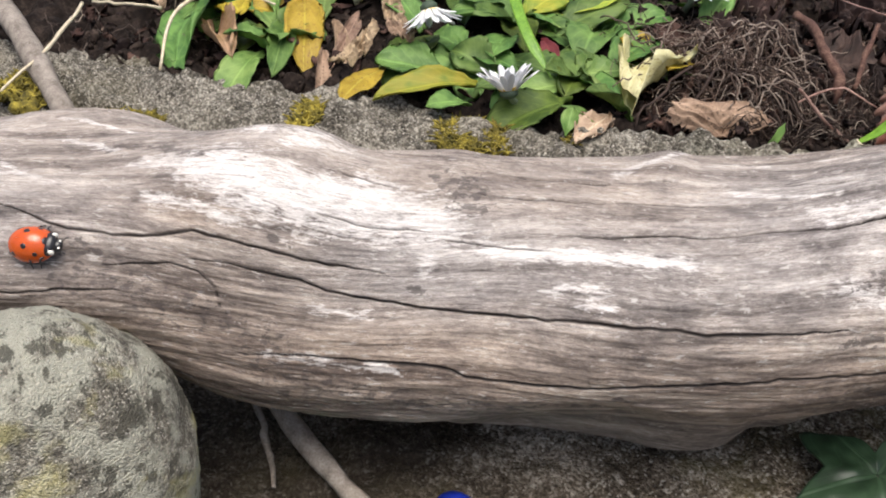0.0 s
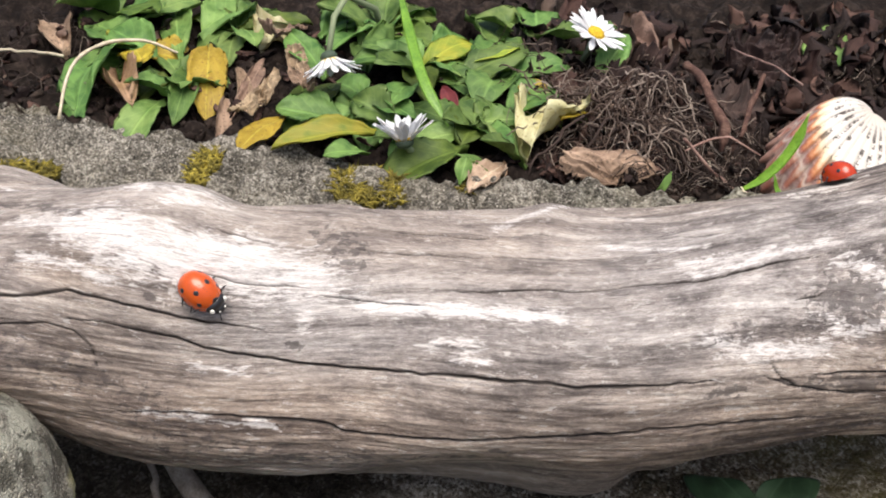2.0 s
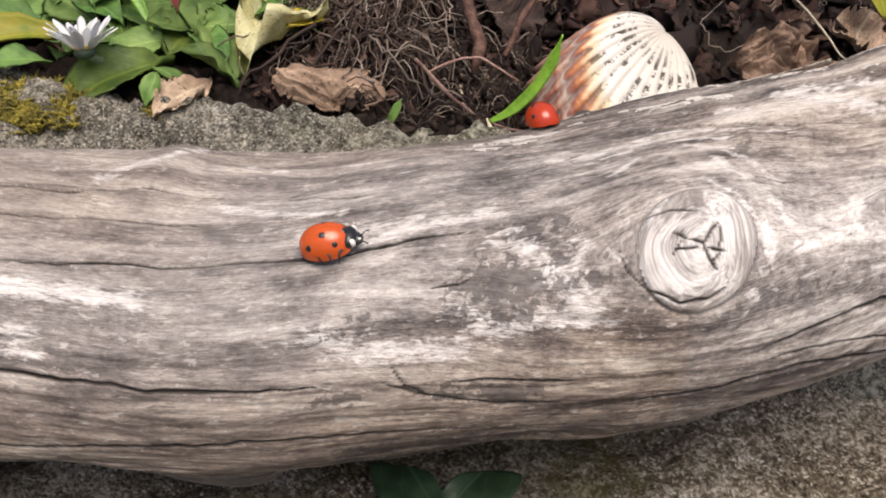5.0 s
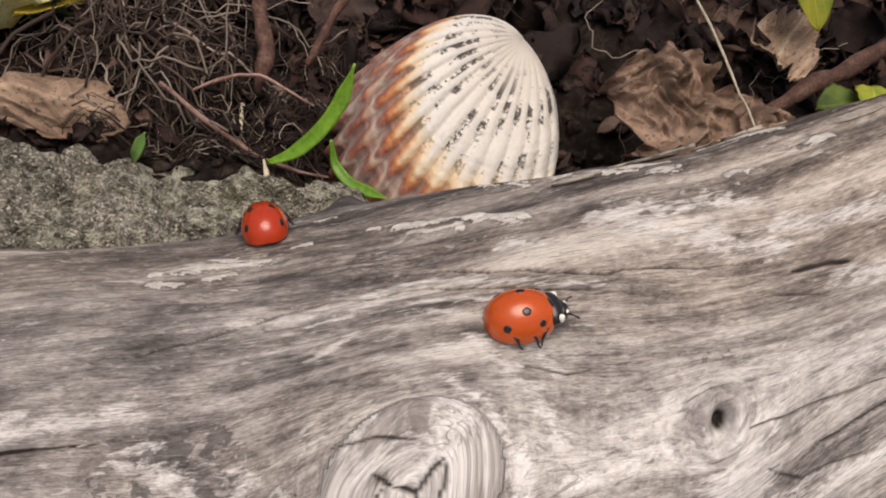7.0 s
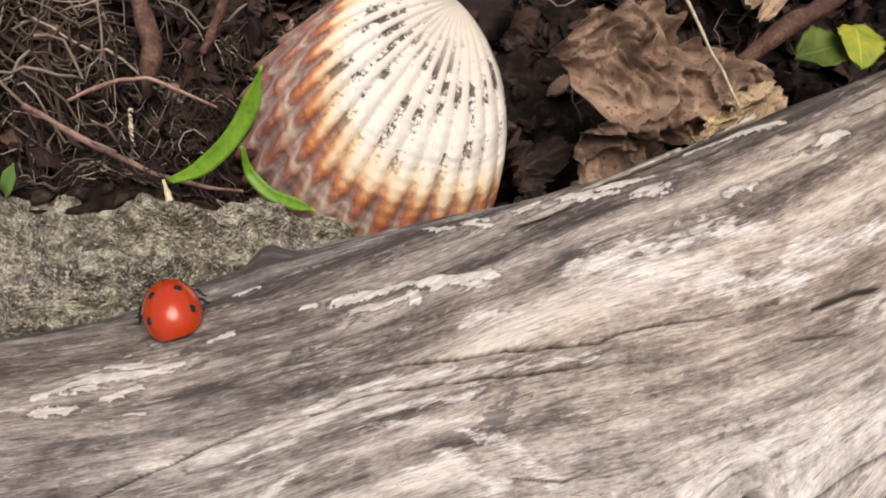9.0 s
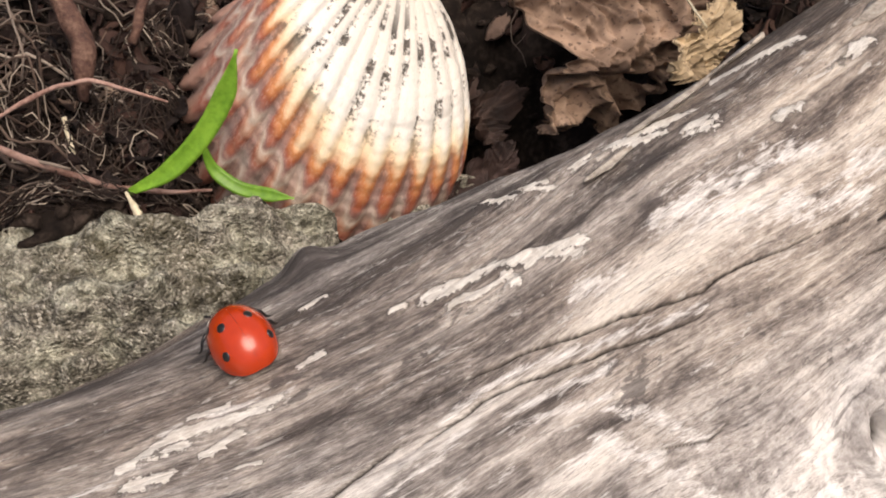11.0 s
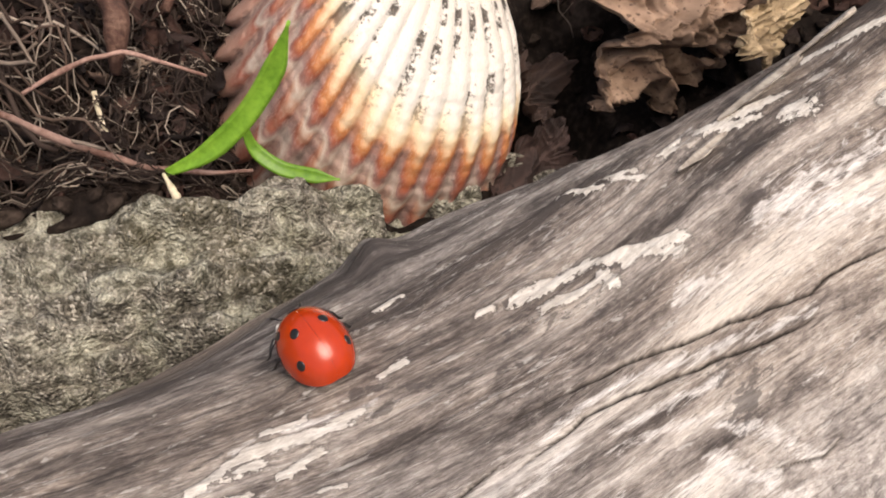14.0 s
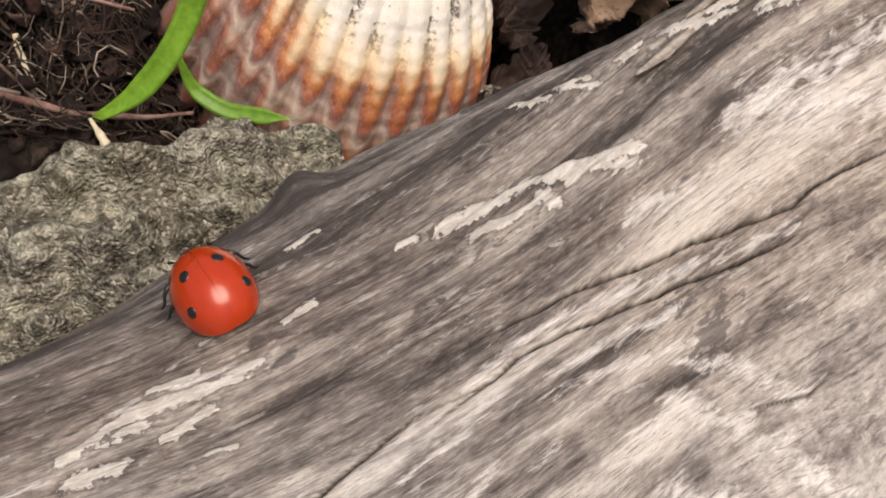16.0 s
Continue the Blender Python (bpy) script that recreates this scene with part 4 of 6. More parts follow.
# ---- field stone in front of the log ----
def build_stone():
    s = Shape().blob((0, 0, 0), (1.85, 1.5, 2.15), nu=90, nv=150, rough=0.045, seed=5, freq=1.3)
    v = s.v[0]
    n = v/np.linalg.norm(v, axis=1)[:, None]
    v += n*(0.03*fbm(v[:, 0]*2.5, v[:, 1]*2.5, v[:, 2]*2.5, 4, 15) + 0.014*fbm(v[:, 0]*12, v[:, 1]*12, v[:, 2]*12, 2, 19))[:, None]
    ob = new("field_stone", s.mesh("field_stone", PEBBLE_STONE))
    ob.matrix_basis = pose(-4.08*CM, 6.25*CM, 1.62*CM, 0, 8, 20)
    tagged(ob, "rounded grey field stone with pale lichen blotches, beside the log", "stone")


build_stone()


# ---- cockle shell leaning on the bed behind the log ----
def shell_material():
    m, nt, bs = shader("cockle shell", 0.55, 0.4)
    at = node(nt, "Attribute", attribute_name="shell").outputs["Vector"]
    s = node(nt, "SeparateXYZ", [(0, at)])
    b, rib, side = s.outputs[0], s.outputs[1], s.outputs[2]
    p = place(nt)
    n = noise_tex(nt, p, 3.0, 4)
    band = math_node(nt, "ADD", b, math_node(nt, "MULTIPLY", math_node(nt, "SUBTRACT", n, 0.5), 0.20))
    band = math_node(nt, "ADD", band, math_node(nt, "MULTIPLY", side, 0.16))
    band = math_node(nt, "ADD", band, math_node(nt, "MULTIPLY", rib, -0.055))
    col = ramp(nt, band, [(0.0, (0.64, 0.575, 0.49)), (0.50, (0.74, 0.70, 0.645)), (0.60, (0.74, 0.58, 0.38)), (0.655, (0.50, 0.20, 0.07)), (0.71, (0.29, 0.078, 0.038)), (0.74, (0.23, 0.115, 0.095)), (0.77, (0.47, 0.38, 0.31)), (0.805, (0.40, 0.20, 0.13)), (0.84, (0.27, 0.08, 0.048)), (0.875, (0.26, 0.15, 0.13)), (0.905, (0.45, 0.37, 0.31)), (0.945, (0.27, 0.09, 0.06)), (1.0, (0.38, 0.22, 0.17))])
    valley = ramp(nt, rib, [(0.12, 1.0), (0.40, 0.0)])
    lilac = math_node(nt, "MULTIPLY", valley, ramp(nt, band, [(0.60, 0.0), (0.70, 0.6)]))
    col = mix(nt, lilac, col, (0.27, 0.195, 0.175))
    # grime lodged between the ribs
    valley = ramp(nt, rib, [(0.30, 1.0), (0.62, 0.0)])
    g = noise_tex(nt, p, 3.0, 5, 0.7)
    g2 = noise_tex(nt, p, 26.0, 3, 0.6)
    grime = math_node(nt, "MULTIPLY", ramp(nt, math_node(nt, "ADD", math_node(nt, "MULTIPLY", g, 0.75), math_node(nt, "MULTIPLY", g2, 0.25)), [(0.50, 0.0), (0.55, 1.0)]), math_node(nt, "ADD", math_node(nt, "MULTIPLY", valley, 0.9), 0.10))
    grime = math_node(nt, "MULTIPLY", grime, ramp(nt, b, [(0.10, 0.15), (0.26, 1.0), (0.50, 1.0), (0.66, 0.25)]))
    col = mix(nt, grime, col, (0.065, 0.055, 0.045))
    fine = noise_tex(nt, scaled(nt, at, (60, 6, 1)), 1.0, 2)
    col = mix(nt, math_node(nt, "MULTIPLY", ramp(nt, fine, [(0.5, 0.0), (0.7, 1.0)]), 0.25), col, (0.55, 0.42, 0.34))
    set_colour(nt, bs, col)
    bump(nt, bs, math_node(nt, "ADD", fine, g2), 0.5, 0.02)
    return m


def build_shell():
    """A cockle: ribs fan from the beak; the hind side falls steeply to a nearly straight edge."""
    L, H, a0, a1, ribs = 2.82, 0.92, -1.0, 0.68, 17
    a = np.linspace(a0, a1, 340)
    b = np.linspace(0.004, 1, 110)
    B, A = np.meshgrid(b, a, indexing="ij")
    wave = 0.5 + 0.5*np.cos((A - a0)/(a1 - a0)*ribs*2*np.pi)
    rib = wave**0.6
    q = np.where(A > 0, A/a1, A/a0)
    reach = L*(1 - np.where(A < 0, 0.42, 0.20)*q*q - 0.12*q**8)*(1 + 0.075*(rib - 0.5)*B**10)
    F = A*(1 + np.where(A < 0, 0.92, 0.95)*(1 - B)**1.15)    # the fan opens wider near the beak
    x, y = reach*B*np.sin(F), -reach*B*np.cos(F)           # beak at the origin, margin towards -y
    x = np.where(x < 0, x*0.925, x)
    arch = np.sqrt(np.clip(1 - np.abs(q)**2.4, 0, 1))
    h = H*1.32*arch*np.sqrt(B)*(1 - B**2.6)**0.6
    ridge = 0.052*(rib - 0.5)*np.clip(B*1.4, 0, 1)*(0.4 + 0.6*arch)
    h = h + ridge + (0.007*np.sin(B*150) + 0.010*np.sin(B*41 + 2*vnoise(B*3, A*0.5, 0, 4)))*B + 0.014*fbm(x*3, y*3, 0, 3, 33)
    top = np.stack([x, y, h], -1)
    inner = top - np.array([0, 0, 0.06])
    inner[..., :2] = inner[..., :2]*0.97 + np.array([-0.01, -0.03])
    s = Shape().grid(top)
    n = top.shape[0]*top.shape[1]
    s.grid(inner[:, ::-1])
    r, c = top.shape[:2]
    last = (r - 1)*c
    s.f += [(last + j, last + j + 1, n + last + c - 2 - j, n + last + c - 1 - j) for j in range(c - 1)]
    me = s.mesh("seashell", shell_material())
    vals = np.stack([B, wave, np.where(A < 0, 0.95*q**1.5, -0.55*q*q)], -1)
    attribute(me, "shell", np.concatenate([vals.reshape(-1, 3), vals[:, ::-1].reshape(-1, 3)]), "FLOAT_VECTOR")
    ob = new("seashell", me)
    d = Vector((0.441, 0.690, 0.575)).normalized()
    w = Vector((0.895, -0.291, -0.337))
    w = (w - d*w.dot(d)).normalized()
    turn = Matrix((w, d, w.cross(d))).transposed().to_4x4()
    ob.matrix_basis = Matrix.Translation(Vector((8.86, 15.0, 2.54))*CM) @ turn
    tagged(ob, "ribbed white cockle shell with rust-red banded margin, leaning in soil", "shell")


build_shell()


# ---- ladybirds ----
def elytron(side, a=0.275, b=0.215, h=0.235):
    u = np.linspace(0.30, np.pi - 0.001, 30)
    w = np.linspace(0.004, 1.72, 20)
    U, W = np.meshgrid(u, w, indexing="ij")
    k = np.sin(U)**0.85
    P = np.stack([a*np.cos(U), side*b*k*np.sin(W), 0.045 + h*k*np.maximum(np.cos(W), -0.12)], -1)
    return Shape().grid(P if side > 0 else P[:, ::-1])


def on_elytron(u, w, side, lift=1.0, a=0.275, b=0.215, h=0.235):
    k = math.sin(u)**0.85
    return np.array([a*math.cos(u)*lift, side*b*k*math.sin(w)*lift, 0.045 + h*k*math.cos(w)*lift])


def elytron_spot(u0, w0, side, size):
    rings = []
    for r in (0.0, 0.55, 1.0, 1.12):
        lift = 1.018 if r < 1.05 else 1.0
        rings.append([on_elytron(u0 + r*size*math.cos(q)*1.0, w0 + r*size*math.sin(q)*1.15/max(0.4, math.sin(u0)), side, lift) for q in np.linspace(0, 2*np.pi, 14, endpoint=False)])
    return Shape().grid(np.array(rings), close_v=True)


LEGS = [("front", 0.20, 34), ("middle", 0.03, 0), ("hind", -0.12, -38)]


def build_ladybird(label, shell_mat):
    root = thing("ladybird", label, "ladybird", group="ladybirds on the log")
    part("underside", Shape().blob((0, 0, 0.06), (0.25, 0.18, 0.05)), BLACK, root, "black underside")
    for side in (1, -1):
        e = part("wing_case", elytron(side), shell_mat, root)
        for u0, w0, size in ((1.12, 0.95, 0.098), (1.55, 0.46, 0.112), (2.13, 0.99, 0.108)):
            part("spot", elytron_spot(u0, w0, side, size), BLACK, e, "round black spot")
    part("scutellar_spot", elytron_spot(0.62, 0.02, 1, 0.15), BLACK, root, "black spot behind the collar")
    collar = part("pronotum", Shape().blob((0.265, 0, 0.115), (0.085, 0.145, 0.085), nu=14, nv=22), BLACK, root, "black collar plate")
    for side in (1, -1):
        part("collar_mark", Shape().blob((0.305, side*0.105, 0.125), (0.035, 0.028, 0.045)), IVORY, collar, "white patch on the collar")
    head = part("head", Shape().blob((0.345, 0, 0.085), (0.058, 0.078, 0.055), nu=12, nv=16), BLACK, root, "small black head")
    for side in (1, -1):
        part("head_mark", Shape().blob((0.372, side*0.040, 0.112), (0.018, 0.016, 0.014)), IVORY, head, "white dot on the head")
        part("eye", Shape().blob((0.355, side*0.068, 0.085), (0.02, 0.016, 0.022)), BLACK, head)
        part("antenna", Shape().tube([(0.385, side*0.045, 0.09), (0.425, side*0.085, 0.10), (0.455, side*0.10, 0.085)], [0.007, 0.006, 0.011], 6), BLACK, head)
    legs = []
    for nm, x, turn in LEGS:
        for side in (1, -1):
            leg = Shape().tube([(0, 0, 0), (0, side*0.065, 0.03), (0.01, side*0.10, 0.0), (0.016, side*0.125, -0.055), (0.03, side*0.145, -0.072)], [0.014, 0.016, 0.011, 0.008, 0.006], 7)
            ob = part("leg", leg, BLACK, root)
            ob.matrix_basis = pose(x*CM, side*0.125*CM, 0.07*CM, 0, 0, side*turn)
            legs.append((ob, x, side, turn))
    return root, legs


walker, walker_legs = build_ladybird("orange seven-spot ladybird with black spots walking along the log", ELYTRA_ORANGE)
sitter, _ = build_ladybird("glossy red seven-spot ladybird resting on the log edge", ELYTRA_RED)


# ---- plants, leaves and litter in the bed ----
GREEN = leaf_material("green daisy leaf", (0.065, 0.14, 0.030), (0.19, 0.31, 0.075))
BRIGHT = leaf_material("fresh green leaf", (0.11, 0.22, 0.045), (0.27, 0.40, 0.11))
LIME = leaf_material("yellowing leaf", (0.22, 0.32, 0.035), (0.48, 0.46, 0.05))
YELLOW = leaf_material("yellow leaf", (0.48, 0.36, 0.03), (0.66, 0.52, 0.06), spots=(0.30, 0.17, 0.05))
OCHRE = leaf_material("withered yellow leaf", (0.42, 0.28, 0.12), (0.58, 0.40, 0.24), spots=(0.2, 0.11, 0.06))
OLIVE = leaf_material("olive green leaf", (0.055, 0.095, 0.014), (0.14, 0.20, 0.03))
CREAM = leaf_material("pale dried leaf", (0.50, 0.44, 0.20), (0.72, 0.67, 0.42), spots=(0.34, 0.26, 0.12))
TAN = leaf_material("dry tan leaf", (0.36, 0.25, 0.165), (0.66, 0.50, 0.35), 0.1, 0.7, (0.14, 0.09, 0.06))
BROWN = leaf_material("dry brown leaf", (0.15, 0.09, 0.06), (0.33, 0.22, 0.155), 0.08, 0.75, (0.06, 0.04, 0.03))
DEAD = leaf_material("crumpled dead leaf", (0.15, 0.098, 0.062), (0.42, 0.30, 0.20), 0.05, 0.8, (0.08, 0.05, 0.035))
MAROON = leaf_material("maroon leaf", (0.16, 0.03, 0.035), (0.28, 0.07, 0.06))
IVY = leaf_material("dark ivy leaf", (0.018, 0.036, 0.018), (0.042, 0.078, 0.038), 0.05, 0.35)
DARK_LEAF = leaf_material("rotting dark leaf", (0.018, 0.010, 0.008), (0.058, 0.033, 0.025), 0.0, 0.8, (0.02, 0.013, 0.01))
TONES = {"green": GREEN, "bright": BRIGHT, "lime": LIME, "yellow": YELLOW, "ochre": OCHRE, "olive": OLIVE, "cream": CREAM, "tan": TAN, "brown": BROWN, "maroon": MAROON}
PETAL = leaf_material("white petal", (0.84, 0.83, 0.84), (0.90, 0.90, 0.90), 0.35, 0.7)
DISC = mottled("yellow flower disc", (0.55, 0.30, 0.01), (0.85, 0.60, 0.03), 20, 0.8, 0.03)
STEM = plain("hairy grey-green stem", (0.20, 0.24, 0.13), 0.7)
CALYX = plain("dark green calyx", (0.05, 0.075, 0.045), 0.7)
GRASS = mottled("fresh grass blade", (0.085, 0.20, 0.012), (0.20, 0.37, 0.035), 3.0, 0.42, 0.006, 0.45, 20.0)
STRAW = mottled("pale dry straw", (0.40, 0.33, 0.22), (0.68, 0.60, 0.44), 8, 0.6, 0.01)
ROOT, rt, rb = shader("fine dry roots", 0.8, 0.3)
isle = rt.nodes.new("ShaderNodeNewGeometry").outputs["Random Per Island"]
set_colour(rt, rb, mix(rt, noise_tex(rt, place(rt), 6.0, 3), ramp(rt, isle, [(0.0, (0.010, 0.006, 0.005)), (0.74, (0.036, 0.022, 0.017)), (0.92, (0.11, 0.075, 0.058)), (1.0, (0.36, 0.29, 0.23))]), ramp(rt, isle, [(0.0, (0.022, 0.014, 0.010)), (0.74, (0.06, 0.039, 0.030)), (1.0, (0.44, 0.37, 0.30))])))
PALE_ROOT, rt, rb = shader("wiry pale roots", 0.75, 0.3)
isle = rt.nodes.new("ShaderNodeNewGeometry").outputs["Random Per Island"]
set_colour(rt, rb, mix(rt, noise_tex(rt, place(rt), 7.0, 3), ramp(rt, isle, [(0.0, (0.022, 0.013, 0.010)), (0.6, (0.065, 0.040, 0.029)), (0.88, (0.12, 0.078, 0.057)), (1.0, (0.30, 0.23, 0.18))]), ramp(rt, isle, [(0.0, (0.05, 0.031, 0.023)), (0.6, (0.12, 0.08, 0.060)), (1.0, (0.42, 0.36, 0.30))])))
TWIG = mottled("red-brown twig", (0.045, 0.022, 0.016), (0.11, 0.052, 0.036), 7, 0.8, 0.08, c=(0.20, 0.115, 0.08))
PINK_TWIG = mottled("pinkish brown stalk", (0.16, 0.08, 0.06), (0.42, 0.27, 0.22), 4, 0.6, 0.01)
GREY_TWIG = mottled("grey bare twig", (0.17, 0.14, 0.115), (0.38, 0.33, 0.28), 5, 0.8, 0.02)
MOSS = mottled("golden green moss", (0.035, 0.034, 0.007), (0.15, 0.12, 0.018), 6, 0.9, 0.02, c=(0.42, 0.34, 0.05))


def leaf_mesh(name, L, W, material, kind="spatulate", bend=0.3, fold=0.25, wave=0.06, curl=0.0, seed=0, nu=22, nv=13):
    """A leaf from its foot at the origin along +x, blade up; thin at the margin and thicker along the rib."""
    u = np.linspace(0, 1, nu)
    v = np.linspace(-1, 1, nv)
    if kind == "spatulate":
        w = np.where(u < 0.12, 0.16 + 0.3*u, 0) + np.where(u >= 0.12, np.sin(np.pi*np.clip((u - 0.02)/0.98, 0, 1)**1.3)**0.7, 0)
        w[-1] = 0.05
        w = np.maximum(w, 0.12*(u < 0.9))
        w = w + 0.07*np.abs(np.sin(u*21 + seed))*(u > 0.35)*(u < 0.97)
    elif kind == "blade":
        w = np.clip(1 - u**2.5, 0.03, 1)*np.clip(0.55 + u*2, 0, 1)
    else:
        w = np.sin(np.pi*np.clip(u*0.96 + 0.02, 0, 1))**0.7 + 0.06*np.sin(u*33 + seed)*np.sin(np.pi*u)
        w[0] = w[-1] = 0.03
    U, V = np.meshgrid(u, v, indexing="ij")
    half = (w*W/2)[:, None]
    ang = bend*U*1.3
    cx = L*np.where(bend == 0, U, np.sin(ang)/max(1e-6, abs(bend)*1.3)*np.sign(bend if bend else 1))
    cz = -L*(1 - np.cos(ang))/max(1e-6, bend*1.3 if bend else 1) if bend else 0*U
    roll = curl*V
    y = half*np.where(abs(curl) > 1e-6, np.sin(roll)/(curl if curl else 1), V)
    z = cz + fold*half*np.abs(V)**1.3 + (half*(1 - np.cos(roll))/(curl if curl else 1) if curl else 0)
    z = z + wave*W*fbm(U*3 + seed*3.3, V*1.6, seed*1.7, 3, seed)*(0.3 + np.abs(V))
    top = np.stack([cx, y, z], -1)
    thick = (0.018 + 0.02*np.exp(-(V/0.12)**2))*(1 - np.abs(V)**4)
    low = top - np.stack([0*U, 0*U, thick], -1)
    ring = np.concatenate([top, low[:, ::-1][:, 1:-1]], 1)
    me = Shape().grid(ring, close_v=True, caps=True).mesh(name, material)
    uv = np.concatenate([np.stack([U, V, 0*U], -1), np.stack([U, V, 0*U], -1)[:, ::-1][:, 1:-1]], 1)
    attribute(me, "leaf", uv, "FLOAT_VECTOR")
    return me


def aim(foot, tip, roll=0.0):
    """Pose of a leaf whose foot and tip are given."""
    d = (Vector(tip) - Vector(foot)).normalized()
    yaw = math.degrees(math.atan2(d.y, d.x))
    pitch = math.degrees(math.asin(d.z))
    return Matrix.Translation(Vector(foot)*CM) @ Euler((0, 0, radians(yaw))).to_matrix().to_4x4() @ Euler((0, radians(-pitch), 0)).to_matrix().to_4x4() @ Euler((radians(roll), 0, 0)).to_matrix().to_4x4()


LEAVES_KERB = [  # foot x, y, tip x, y, width, tone
    (-4.72, 14.60, -5.10, 17.17, 1.13, "green"), (-3.72, 16.57, -4.65, 17.07, 0.64, "green"), (-3.31, 16.59, -3.94, 18.54, 0.51, "bright"),
    (-2.91, 17.21, -2.54, 15.28, 0.62, "yellow"), (-3.09, 15.18, -3.67, 15.29, 0.54, "green"), (-3.15, 16.60, -2.83, 14.91, 0.36, "green"),
    (-3.28, 15.17, -3.73, 13.90, 0.48, "bright"), (-4.30, 15.9, -3.75, 14.75, 0.66, "ochre"), (-1.11, 14.76, -1.54, 13.57, 0.46, "yellow"),
    (-0.04, 14.61, -1.09, 14.69, 0.56, "green"), (0.46, 14.34, -0.89, 13.66, 0.50, "lime"), (0.37, 13.69, -0.14, 13.42, 0.32, "green"),
    (0.73, 14.64, 0.09, 14.94, 0.56, "green"), (1.93, 13.94, 0.83, 13.03, 0.65, "olive"), (0.11, 16.30, 0.00, 17.43, 0.39, "green"),
    (0.74, 17.15, 0.35, 16.71, 0.63, "green"),
]
LEAVES_MIDDLE = [
    (1.05, 16.01, 0.60, 15.17, 0.48, "green"), (1.67, 16.03, 2.81, 16.83, 0.72, "green"), (2.07, 15.00, 2.91, 14.09, 0.51, "bright"),
    (2.38, 16.07, 3.83, 17.88, 1.08, "green"), (3.50, 15.5, 3.15, 14.05, 0.95, "cream"), (4.02, 15.3, 3.62, 14.5, 0.42, "yellow"),
    (4.25, 16.27, 4.82, 16.93, 0.37, "bright"), (1.66, 16.49, 2.60, 16.82, 0.31, "lime"), (2.94, 13.53, 2.39, 13.70, 0.48, "green"),
    (2.53, 13.51, 2.02, 12.60, 0.53, "tan"), (1.85, 12.81, 1.93, 13.10, 0.20, "bright"), (1.52, 15.92, 1.68, 15.01, 0.26, "maroon"),
    (4.87, 18.65, 5.49, 17.21, 0.82, "brown"), (9.61, 19.46, 8.68, 17.49, 0.59, "bright"), (10.51, 18.94, 9.68, 17.05, 0.44, "tan"),
    (-2.26, 16.30, -1.37, 14.10, 0.30, "brown"),
]
LEAVES_BACK = [
    (-2.26, 15.21, -1.90, 13.70, 0.26, "brown"), (-1.82, 16.78, -1.75, 14.66, 0.28, "brown"), (-2.01, 17.26, -1.22, 17.88, 0.77, "cream"),
    (2.08, 16.05, 1.44, 16.77, 0.60, "green"), (-4.49, 18.15, -3.66, 18.56, 0.69, "bright"), (1.22, 17.17, 1.96, 17.78, 0.63, "green"),
    (0.9, 15.2, 1.7, 14.6, 0.5, "green"), (2.6, 15.0, 3.3, 15.6, 0.6, "green"), (-0.6, 16.2, -1.2, 16.9, 0.5, "green"),
    (3.0, 17.2, 2.2, 18.6, 0.8, "green"), (0.2, 18.0, 0.9, 19.2, 0.8, "green"), (-3.2, 17.6, -2.5, 18.8, 0.7, "bright"),
    (1.9, 14.4, 1.2, 13.9, 0.4, "bright"), (-0.9, 17.8, -0.2, 18.6, 0.7, "green"), (-5.6, 16.8, -6.2, 18.2, 0.7, "brown"),
    (2.4, 13.2, 2.0, 13.5, 0.22, "bright"), (3.7, 17.6, 4.6, 18.6, 0.8, "green"),
]
LEAF_WORDS = {"green": "green toothed daisy leaf growing in the soil bed", "bright": "fresh light green leaf in the soil bed", "lime": "yellowing green leaf lying along the kerb",
              "yellow": "yellow withering leaf with brown specks", "ochre": "withered ochre leaf on dark soil", "olive": "olive green leaf overhanging the kerb",
              "cream": "pale dried leaf hanging over the soil", "tan": "dry tan leaf curled on the kerb", "brown": "dry brown shrivelled leaf on soil", "maroon": "small maroon leaf among green ones"}
rng = random.Random(4)
for n, (x0, y0, x1, y1, width, tone) in enumerate(LEAVES_KERB + LEAVES_MIDDLE + LEAVES_BACK):
    dry = tone in ("tan", "brown", "cream", "ochre")
    z0 = 2.10 + rng.uniform(0, 0.12)
    z1 = 2.55 + rng.uniform(-0.12, 0.30)
    foot, tip = (x0, y0, z0), (x1, y1, z1)
    L = (Vector(tip) - Vector(foot)).length*1.06
    me = leaf_mesh("leaf", L*(1.10 if not dry else 0.92), width*(1.35 if tone in ("green", "bright", "cream", "olive") else 1.1), TONES[tone], "spatulate" if not dry else "oval", rng.uniform(0.15, 0.8), rng.uniform(0.1, 0.5), 0.15 if not dry else 0.3, 0.0 if not dry else rng.uniform(0.5, 1.2), n)
    ob = new("leaf", me)
    ob.matrix_basis = aim(foot, tip, rng.uniform(-1, 1)*(30 if tone in ("green", "bright", "brown") else 9))
    tagged(ob, LEAF_WORDS[tone], "leaf", "leaves in the bed")


def rosette(at, leaves, spread_cm, width, tones, label, seed, rise=0.45):
    """A low daisy rosette: leaves spreading from one crown."""
    r = random.Random(seed)
    root = thing("daisy_plant", label, "daisy plant", at, "daisy plants")
    for k in range(leaves):
        a = 360*k/leaves + r.uniform(-16, 16)
        L = spread_cm*r.uniform(0.75, 1.15)
        me = leaf_mesh("leaf", L, width*r.uniform(0.8, 1.2), TONES[r.choice(tones)], "spatulate", r.uniform(0.4, 1.2), r.uniform(0.1, 0.55), 0.16, 0.0, seed*20 + k)
        part("leaf", me, None, root).matrix_basis = pose(0, 0, 0, r.uniform(-15, 15), -r.uniform(18, 48)*rise/0.45, a)


